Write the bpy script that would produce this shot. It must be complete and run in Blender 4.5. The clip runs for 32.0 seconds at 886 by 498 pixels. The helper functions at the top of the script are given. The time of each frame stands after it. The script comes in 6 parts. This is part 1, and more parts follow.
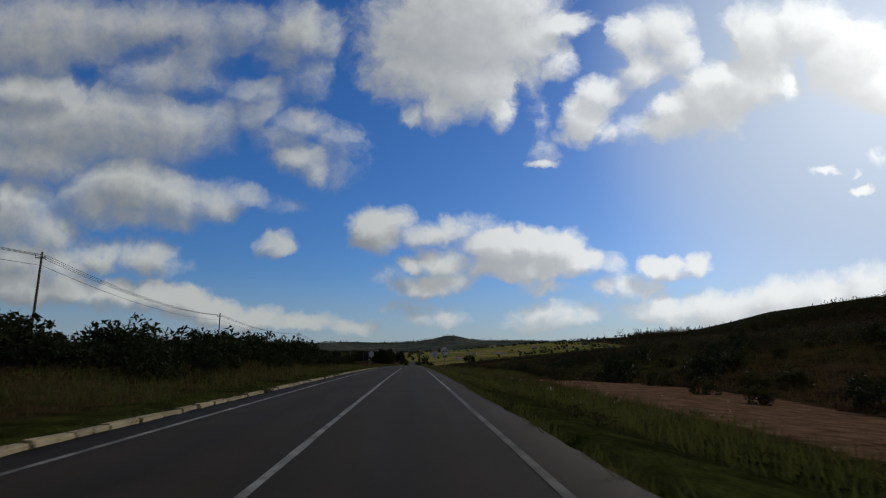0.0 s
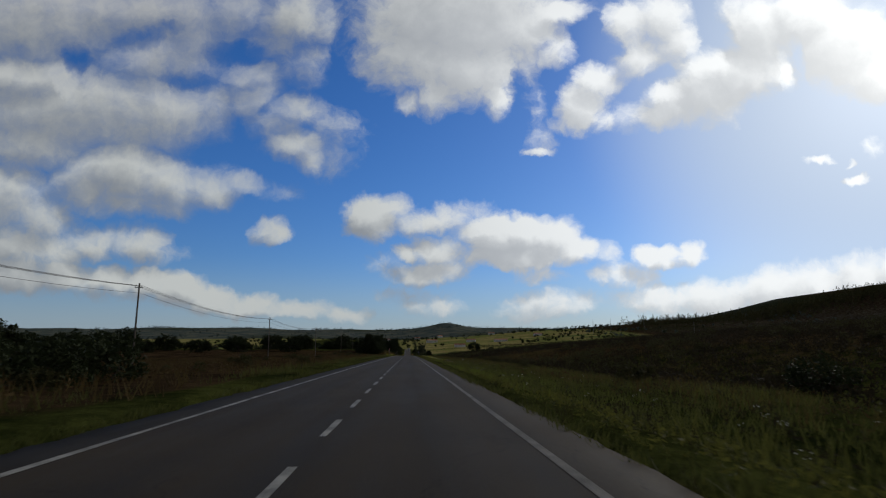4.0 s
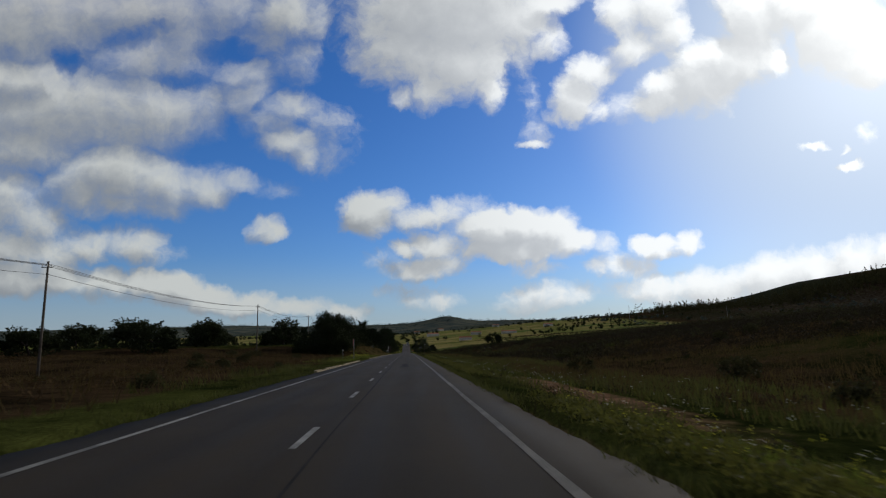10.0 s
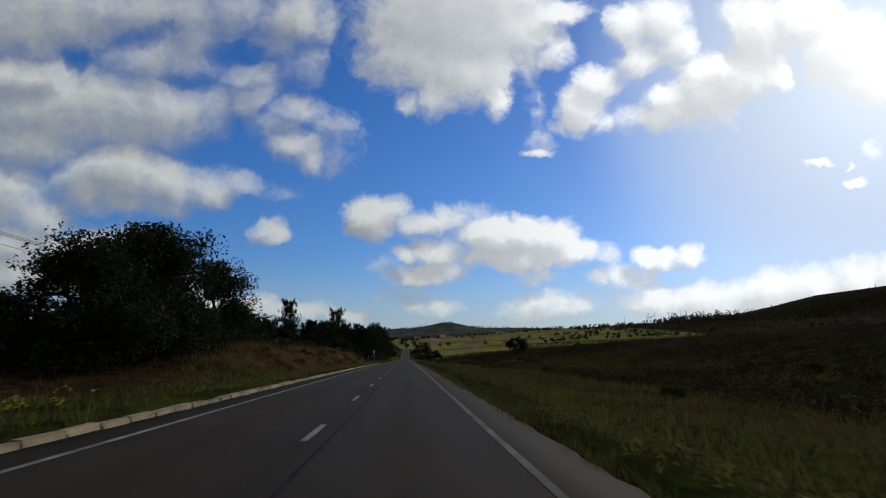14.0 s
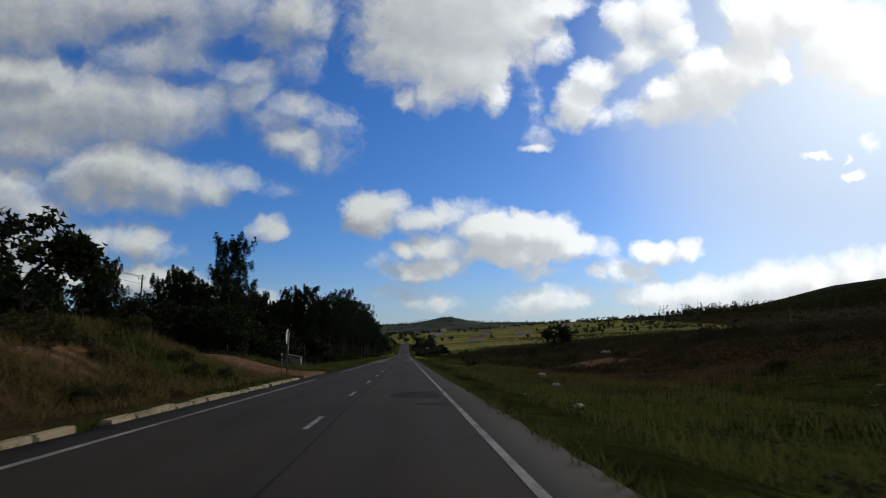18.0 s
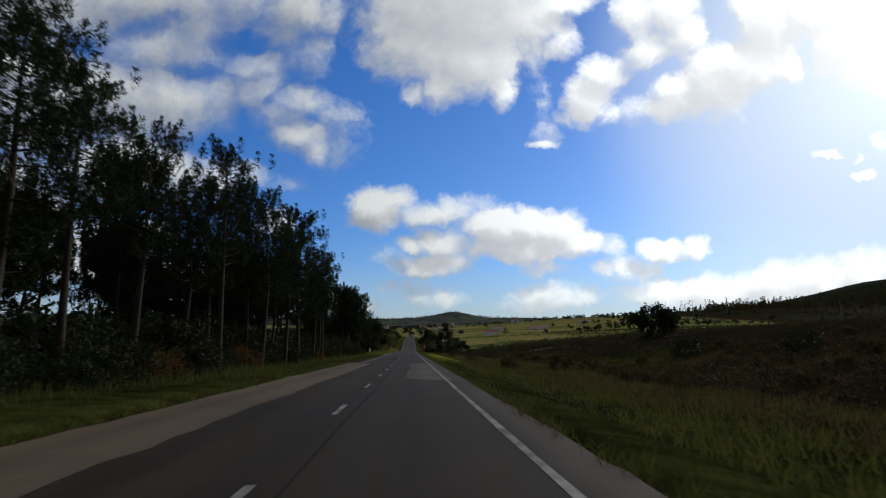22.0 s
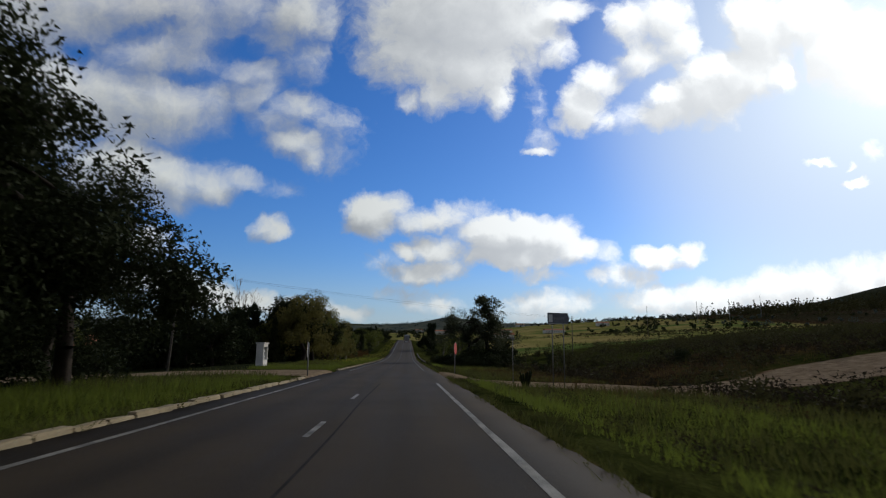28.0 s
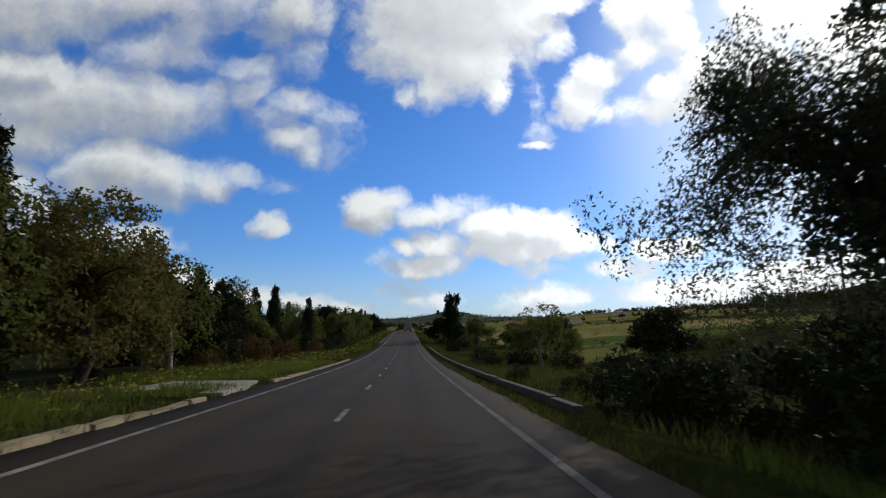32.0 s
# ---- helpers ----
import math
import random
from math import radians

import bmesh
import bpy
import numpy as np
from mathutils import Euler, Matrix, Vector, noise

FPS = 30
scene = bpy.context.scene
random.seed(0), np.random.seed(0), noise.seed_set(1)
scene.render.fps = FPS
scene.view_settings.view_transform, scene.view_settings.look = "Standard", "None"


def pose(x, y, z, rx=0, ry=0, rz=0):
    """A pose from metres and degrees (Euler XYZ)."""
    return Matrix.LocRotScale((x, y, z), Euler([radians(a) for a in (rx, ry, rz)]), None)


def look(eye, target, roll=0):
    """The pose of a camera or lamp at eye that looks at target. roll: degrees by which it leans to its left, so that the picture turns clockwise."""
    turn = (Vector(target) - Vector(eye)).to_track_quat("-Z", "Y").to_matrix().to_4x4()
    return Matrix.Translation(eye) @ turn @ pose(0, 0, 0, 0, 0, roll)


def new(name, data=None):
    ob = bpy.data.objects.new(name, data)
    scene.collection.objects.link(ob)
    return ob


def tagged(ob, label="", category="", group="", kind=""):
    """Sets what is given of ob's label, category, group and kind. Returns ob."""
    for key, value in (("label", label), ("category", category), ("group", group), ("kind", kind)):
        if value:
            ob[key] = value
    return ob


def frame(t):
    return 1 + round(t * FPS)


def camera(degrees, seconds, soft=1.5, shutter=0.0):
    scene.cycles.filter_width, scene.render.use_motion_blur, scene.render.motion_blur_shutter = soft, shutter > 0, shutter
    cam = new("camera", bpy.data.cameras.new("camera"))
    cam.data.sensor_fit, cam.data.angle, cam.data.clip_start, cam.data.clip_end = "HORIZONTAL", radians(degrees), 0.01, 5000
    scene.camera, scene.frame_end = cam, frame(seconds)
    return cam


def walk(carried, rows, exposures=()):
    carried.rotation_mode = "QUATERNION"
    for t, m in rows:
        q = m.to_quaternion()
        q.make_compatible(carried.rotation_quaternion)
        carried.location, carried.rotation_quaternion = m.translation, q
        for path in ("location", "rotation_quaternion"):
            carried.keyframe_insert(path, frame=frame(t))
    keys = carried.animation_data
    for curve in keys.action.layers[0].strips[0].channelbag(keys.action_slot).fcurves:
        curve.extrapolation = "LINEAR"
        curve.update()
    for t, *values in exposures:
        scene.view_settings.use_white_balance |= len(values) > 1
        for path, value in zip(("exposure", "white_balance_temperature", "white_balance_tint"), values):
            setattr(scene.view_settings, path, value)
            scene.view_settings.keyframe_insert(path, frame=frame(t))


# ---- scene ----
ROWS = (
    (0, 1.53, 0.0, 1.230, -3.01, 11.20, 0.15),
    (0.5, 1.52, 10.2, 1.278, -3.13, 10.85, -0.39),
    (1, 1.50, 20.5, 1.313, -3.15, 10.59, -0.67),
    (1.5, 1.44, 30.8, 1.335, -3.25, 10.42, -0.73),
    (2, 1.38, 41.0, 1.344, -3.33, 10.52, -0.34),
    (2.5, 1.32, 51.2, 1.341, -3.33, 10.27, -0.13),
    (3, 1.26, 61.5, 1.325, -3.34, 10.18, 0.04),
    (3.5, 1.21, 71.8, 1.296, -3.41, 10.10, 0.09),
    (5.5, 1.43, 112.8, 1.057, -3.83, 9.69, -0.04),
    (6, 1.48, 123.0, 0.979, -3.72, 9.70, 0.56),
    (6.5, 1.48, 133.2, 0.898, -3.46, 9.61, 0.56),
    (7, 1.47, 143.5, 0.813, -3.66, 9.62, 0.40),
    (7.5, 1.47, 153.8, 0.724, -3.59, 9.45, 0.24),
    (8, 1.46, 164.0, 0.632, -3.31, 9.37, 0.66),
    (8.5, 1.46, 174.2, 0.536, -2.96, 9.48, 0.84),
    (9, 1.45, 184.5, 0.436, -3.15, 9.65, 0.72),
    (9.5, 1.48, 194.8, 0.332, -3.42, 9.39, 0.99),
    (10, 1.50, 205.0, 0.225, -3.59, 9.40, 1.31),
    (10.5, 1.53, 215.2, 0.114, -3.51, 9.41, 1.38),
    (11, 1.55, 225.5, 0.000, -3.27, 9.51, 0.82),
    (11.5, 1.58, 235.8, -0.118, -3.20, 9.69, 0.78),
    (12, 1.55, 246.0, -0.240, -3.05, 9.69, 0.17),
    (12.5, 1.51, 256.2, -0.366, -3.07, 9.52, -0.05),
    (13, 1.48, 266.5, -0.496, -3.17, 9.53, 0.11),
    (13.5, 1.50, 276.8, -0.630, -3.35, 9.89, 0.01),
    (14, 1.51, 287.0, -0.770, -3.63, 10.07, -0.16),
    (14.5, 1.53, 297.2, -0.913, -3.56, 9.64, -0.21),
    (16.5, 1.59, 338.2, -1.535, -3.50, 9.68, 0.16),
    (17, 1.61, 348.5, -1.702, -3.50, 9.51, 0.43),
    (17.5, 1.66, 358.8, -1.873, -3.70, 9.43, -0.00),
    (18, 1.70, 369.0, -2.049, -3.70, 9.62, 0.21),
    (18.5, 1.75, 379.2, -2.229, -3.27, 9.54, 0.21),
    (19, 1.69, 389.5, -2.414, -3.02, 9.64, 0.15),
    (19.5, 1.63, 399.8, -2.602, -3.06, 9.19, -0.71),
    (20, 1.57, 410.0, -2.789, -3.08, 9.38, -0.88),
    (20.5, 1.51, 420.2, -2.976, -2.97, 9.57, -0.11),
    (21, 1.45, 430.5, -3.162, -3.16, 9.23, -0.17),
    (21.5, 1.45, 440.8, -3.347, -3.18, 9.41, -0.39),
    (22, 1.46, 451.0, -3.532, -3.19, 9.16, -0.46),
    (22.5, 1.46, 461.2, -3.717, -3.37, 9.52, -0.12),
    (23, 1.46, 471.5, -3.901, -3.10, 9.54, 0.29),
    (23.5, 1.47, 481.8, -4.084, -3.10, 9.10, 0.40),
    (24, 1.47, 492.0, -4.267, -3.23, 9.37, -0.26),
    (24.5, 1.48, 502.2, -4.449, -3.16, 9.37, -0.45),
    (25, 1.49, 512.5, -4.631, -3.31, 9.49, 0.41),
    (25.5, 1.50, 522.8, -4.812, -3.52, 9.66, 0.04),
    (27.5, 1.52, 563.8, -5.531, -3.67, 9.53, -0.40),
    (28, 1.53, 574.0, -5.708, -3.67, 9.84, -0.53),
    (28.5, 1.49, 584.2, -5.884, -3.26, 9.58, -1.05),
    (29, 1.45, 594.5, -6.058, -3.26, 9.60, -0.72),
    (29.5, 1.40, 604.8, -6.230, -3.27, 9.61, -0.54),
    (30, 1.36, 615.0, -6.400, -3.77, 9.45, 0.32),
    (30.5, 1.32, 625.2, -6.568, -3.95, 9.64, 0.74),
    (31, 1.28, 635.5, -6.734, -3.63, 9.47, -0.01),
    (31.5, 1.25, 645.8, -6.899, -3.63, 9.30, 0.30),
    (32, 1.23, 656.0, -7.062, -3.65, 9.31, 0.10),
)


# ---- camera and its drive ----
EXPO = 0.0
cam = camera(77.1, 32.0, soft=1.15, shutter=0.12)
walk(cam, [(t, pose(x, y, z, 90 + p, r, a)) for t, x, y, z, a, p, r in ROWS], exposures=[(0, EXPO - 0.35), (3.5, EXPO - 0.25), (9, EXPO - 0.12), (20, EXPO), (22.5, EXPO + 0.1), (25, EXPO + 0.12), (28, EXPO + 0.05), (29.5, EXPO - 0.1), (30.5, EXPO - 0.1), (31.3, EXPO + 0.15), (32, EXPO + 0.3)])

# ---- sky, clouds and sun ----
SUN_AZ, SUN_EL = radians(47), radians(23)  # to the right of the road's course, above the horizon


def nodes_of(tree):
    def n(kind, **kw):
        node = tree.nodes.new(kind)
        ins = kw.pop("ins", {})
        for k, v in kw.items():
            if k == "op":
                node.operation = v
            elif k == "clamp":
                node.use_clamp = v
            elif k == "dims":
                node.noise_dimensions = v
            elif k == "dtype":
                node.data_type = v
            elif k == "interp":
                node.interpolation_type = v
            elif k == "blend":
                node.blend_type = v
        for k, v in ins.items():
            if isinstance(v, bpy.types.NodeSocket):
                tree.links.new(v, node.inputs[k])
            else:
                node.inputs[k].default_value = v
        return node
    return n


def m_(n, op, a, b=0.0, c=0.0, clamp=False):
    return n("ShaderNodeMath", op=op, clamp=clamp, ins={0: a, 1: b, 2: c}).outputs[0]


def v_(n, op, a, b=(0, 0, 0), c=(0, 0, 0)):
    node = n("ShaderNodeVectorMath", op=op, ins={0: a})
    if isinstance(b, (int, float)):
        node.inputs[3].default_value = b
    else:
        for i, s in ((1, b), (2, c)):
            if isinstance(s, bpy.types.NodeSocket):
                node.id_data.links.new(s, node.inputs[i])
            elif i < len(node.inputs):
                node.inputs[i].default_value = s
    return node.outputs[1] if op in ("LENGTH", "DOT_PRODUCT", "DISTANCE") else node.outputs[0]


def mixc(n, fac, a, b, blend="MIX"):
    node = n("ShaderNodeMix", dtype="RGBA", blend=blend)
    for i, s in ((0, fac), (6, a), (7, b)):
        if isinstance(s, bpy.types.NodeSocket):
            node.id_data.links.new(s, node.inputs[i])
        else:
            node.inputs[i].default_value = s if i == 0 else (*s, 1)[:4]
    return node.outputs[2]


def ramp(n, x, lo, hi, a=0.0, b=1.0):
    return n("ShaderNodeMapRange", interp="SMOOTHSTEP", ins={0: x, 1: lo, 2: hi, 3: a, 4: b}).outputs[0]


def fbm(n, vec, scale, detail=5, rough=0.55, distort=0.0):
    return n("ShaderNodeTexNoise", dims="3D", ins={"Vector": vec, "Scale": scale, "Detail": detail, "Roughness": rough, "Distortion": distort}).outputs[0]


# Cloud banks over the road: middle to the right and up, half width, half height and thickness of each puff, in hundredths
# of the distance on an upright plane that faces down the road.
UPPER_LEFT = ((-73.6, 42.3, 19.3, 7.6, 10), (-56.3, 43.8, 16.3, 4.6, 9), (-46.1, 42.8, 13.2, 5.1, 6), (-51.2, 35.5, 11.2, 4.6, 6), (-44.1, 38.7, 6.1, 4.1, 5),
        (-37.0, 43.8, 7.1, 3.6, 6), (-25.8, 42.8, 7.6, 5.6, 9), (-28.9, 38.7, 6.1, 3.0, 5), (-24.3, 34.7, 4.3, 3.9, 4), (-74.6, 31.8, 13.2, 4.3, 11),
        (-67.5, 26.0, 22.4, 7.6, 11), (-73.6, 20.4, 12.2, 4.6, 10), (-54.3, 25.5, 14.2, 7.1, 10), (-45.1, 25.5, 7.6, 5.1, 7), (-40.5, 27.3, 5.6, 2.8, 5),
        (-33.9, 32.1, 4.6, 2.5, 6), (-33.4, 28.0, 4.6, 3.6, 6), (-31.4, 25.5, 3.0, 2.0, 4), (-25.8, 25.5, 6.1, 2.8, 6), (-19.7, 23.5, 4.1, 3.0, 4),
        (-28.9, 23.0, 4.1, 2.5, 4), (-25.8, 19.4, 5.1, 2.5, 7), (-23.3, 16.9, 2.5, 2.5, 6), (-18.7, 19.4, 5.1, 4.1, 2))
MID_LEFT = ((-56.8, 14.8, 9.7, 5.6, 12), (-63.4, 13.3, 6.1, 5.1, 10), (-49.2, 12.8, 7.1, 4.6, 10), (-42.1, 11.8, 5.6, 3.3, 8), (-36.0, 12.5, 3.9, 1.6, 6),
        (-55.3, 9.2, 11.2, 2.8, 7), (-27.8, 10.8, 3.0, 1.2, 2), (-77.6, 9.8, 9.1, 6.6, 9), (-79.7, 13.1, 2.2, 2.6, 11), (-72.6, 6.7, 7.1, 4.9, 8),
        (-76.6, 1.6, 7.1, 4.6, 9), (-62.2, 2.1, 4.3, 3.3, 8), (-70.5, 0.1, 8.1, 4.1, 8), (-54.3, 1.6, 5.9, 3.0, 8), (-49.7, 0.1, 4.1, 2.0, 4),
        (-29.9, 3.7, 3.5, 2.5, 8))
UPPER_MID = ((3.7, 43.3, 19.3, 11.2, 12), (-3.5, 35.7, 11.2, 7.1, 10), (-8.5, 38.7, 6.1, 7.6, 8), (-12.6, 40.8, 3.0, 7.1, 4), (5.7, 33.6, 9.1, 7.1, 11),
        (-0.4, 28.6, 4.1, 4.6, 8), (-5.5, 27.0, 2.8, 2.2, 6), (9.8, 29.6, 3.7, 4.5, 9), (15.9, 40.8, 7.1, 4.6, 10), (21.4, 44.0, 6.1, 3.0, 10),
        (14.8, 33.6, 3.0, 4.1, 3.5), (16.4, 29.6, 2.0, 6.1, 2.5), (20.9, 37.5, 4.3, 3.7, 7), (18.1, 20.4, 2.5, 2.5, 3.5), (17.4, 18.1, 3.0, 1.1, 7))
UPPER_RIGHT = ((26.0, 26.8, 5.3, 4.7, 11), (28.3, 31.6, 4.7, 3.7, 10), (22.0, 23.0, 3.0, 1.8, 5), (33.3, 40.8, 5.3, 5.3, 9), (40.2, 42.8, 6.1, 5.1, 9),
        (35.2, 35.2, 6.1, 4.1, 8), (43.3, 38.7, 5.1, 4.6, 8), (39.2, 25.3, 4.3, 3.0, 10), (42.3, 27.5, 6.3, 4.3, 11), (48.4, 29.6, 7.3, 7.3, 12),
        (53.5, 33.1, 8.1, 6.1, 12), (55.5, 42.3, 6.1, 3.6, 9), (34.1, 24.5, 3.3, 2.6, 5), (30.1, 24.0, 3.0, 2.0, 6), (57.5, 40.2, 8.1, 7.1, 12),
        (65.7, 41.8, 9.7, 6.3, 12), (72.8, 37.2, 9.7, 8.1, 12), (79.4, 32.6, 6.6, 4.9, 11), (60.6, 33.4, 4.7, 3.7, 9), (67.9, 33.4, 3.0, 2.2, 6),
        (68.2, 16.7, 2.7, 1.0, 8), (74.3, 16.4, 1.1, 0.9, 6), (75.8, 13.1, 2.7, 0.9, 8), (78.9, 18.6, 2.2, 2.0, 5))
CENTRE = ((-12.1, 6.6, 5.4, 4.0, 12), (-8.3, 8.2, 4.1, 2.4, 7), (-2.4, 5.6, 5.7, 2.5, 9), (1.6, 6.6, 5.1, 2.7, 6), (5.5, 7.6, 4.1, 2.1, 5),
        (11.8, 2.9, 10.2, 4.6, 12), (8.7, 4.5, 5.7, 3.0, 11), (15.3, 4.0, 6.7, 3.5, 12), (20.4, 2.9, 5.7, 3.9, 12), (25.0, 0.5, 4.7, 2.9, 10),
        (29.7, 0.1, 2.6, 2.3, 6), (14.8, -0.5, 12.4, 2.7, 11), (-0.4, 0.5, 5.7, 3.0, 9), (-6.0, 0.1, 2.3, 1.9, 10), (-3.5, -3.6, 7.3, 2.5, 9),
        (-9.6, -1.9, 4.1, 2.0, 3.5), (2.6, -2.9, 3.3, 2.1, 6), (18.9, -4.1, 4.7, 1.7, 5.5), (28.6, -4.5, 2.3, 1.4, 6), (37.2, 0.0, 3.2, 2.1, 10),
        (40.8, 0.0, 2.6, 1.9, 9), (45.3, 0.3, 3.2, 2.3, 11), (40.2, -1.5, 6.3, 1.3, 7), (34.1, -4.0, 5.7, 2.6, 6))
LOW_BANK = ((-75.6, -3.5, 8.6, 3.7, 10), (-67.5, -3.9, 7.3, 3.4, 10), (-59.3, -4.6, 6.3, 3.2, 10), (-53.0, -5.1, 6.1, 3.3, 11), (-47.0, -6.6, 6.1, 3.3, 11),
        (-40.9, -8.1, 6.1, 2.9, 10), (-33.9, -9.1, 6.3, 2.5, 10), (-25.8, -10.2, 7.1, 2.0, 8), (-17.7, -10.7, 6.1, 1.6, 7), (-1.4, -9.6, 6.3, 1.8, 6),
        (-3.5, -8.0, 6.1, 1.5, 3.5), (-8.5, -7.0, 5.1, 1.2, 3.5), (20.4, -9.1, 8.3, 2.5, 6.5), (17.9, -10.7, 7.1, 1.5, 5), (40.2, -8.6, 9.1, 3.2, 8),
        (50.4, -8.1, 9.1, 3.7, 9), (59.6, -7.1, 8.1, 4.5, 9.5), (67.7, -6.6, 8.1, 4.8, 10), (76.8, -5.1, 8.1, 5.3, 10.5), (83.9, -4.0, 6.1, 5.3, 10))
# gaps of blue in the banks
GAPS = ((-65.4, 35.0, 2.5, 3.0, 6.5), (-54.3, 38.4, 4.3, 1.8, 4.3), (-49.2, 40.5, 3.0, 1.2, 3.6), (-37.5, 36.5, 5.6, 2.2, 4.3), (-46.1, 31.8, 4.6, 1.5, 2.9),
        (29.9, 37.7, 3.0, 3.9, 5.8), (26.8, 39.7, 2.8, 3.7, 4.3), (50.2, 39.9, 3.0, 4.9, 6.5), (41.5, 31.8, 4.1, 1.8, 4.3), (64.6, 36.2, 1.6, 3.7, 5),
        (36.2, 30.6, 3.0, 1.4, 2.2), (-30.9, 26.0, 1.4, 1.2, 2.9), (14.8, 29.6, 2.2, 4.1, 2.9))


def cloud_group(detail):
    """The thickness of the clouds over the plane; with detail, frayed and billowed as well as smooth."""
    g = bpy.data.node_groups.new("cloud_field" if detail else "cloud_bulk", "ShaderNodeTree")
    g.interface.new_socket("p", in_out="INPUT", socket_type="NodeSocketVector")
    g.interface.new_socket("density", in_out="OUTPUT", socket_type="NodeSocketFloat")
    g.interface.new_socket("bulk", in_out="OUTPUT", socket_type="NodeSocketFloat")
    n = nodes_of(g)
    p = g.nodes.new("NodeGroupInput").outputs[0]
    warp = n("ShaderNodeTexNoise", dims="3D", ins={"Vector": p, "Scale": 7.0, "Detail": 3.0, "Roughness": 0.55}).outputs[1]
    q = v_(n, "MULTIPLY_ADD", v_(n, "SUBTRACT", warp, (0.5, 0.5, 0.5)), (0.055, 0.04, 0), p)
    warp = n("ShaderNodeTexNoise", dims="3D", ins={"Vector": q, "Scale": 24.0, "Detail": 4.0, "Roughness": 0.6}).outputs[1]
    q = v_(n, "MULTIPLY_ADD", v_(n, "SUBTRACT", warp, (0.5, 0.5, 0.5)), (0.045, 0.038, 0), q)

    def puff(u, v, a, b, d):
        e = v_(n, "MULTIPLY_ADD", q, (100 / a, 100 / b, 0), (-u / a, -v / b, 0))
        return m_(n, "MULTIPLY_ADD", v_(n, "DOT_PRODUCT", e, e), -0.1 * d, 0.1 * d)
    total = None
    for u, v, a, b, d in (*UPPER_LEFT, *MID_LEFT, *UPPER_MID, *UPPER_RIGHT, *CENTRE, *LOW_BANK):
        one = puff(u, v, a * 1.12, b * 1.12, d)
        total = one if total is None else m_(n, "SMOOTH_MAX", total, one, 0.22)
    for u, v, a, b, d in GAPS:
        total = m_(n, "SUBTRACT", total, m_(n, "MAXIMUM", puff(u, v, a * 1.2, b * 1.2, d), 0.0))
    total = m_(n, "MAXIMUM", total, -1.6)
    end = g.nodes.new("NodeGroupOutput")
    g.links.new(total, end.inputs[1])
    if detail:
        billow = m_(n, "MULTIPLY_ADD", fbm(n, p, 9.0, 4, 0.5), 0.7, -0.36)
        fray = m_(n, "MULTIPLY_ADD", fbm(n, q, 22.0, 9, 0.64), 1.35, -0.70)
        total = m_(n, "ADD", total, m_(n, "ADD", billow, fray))
    g.links.new(total, end.inputs[0])
    return g


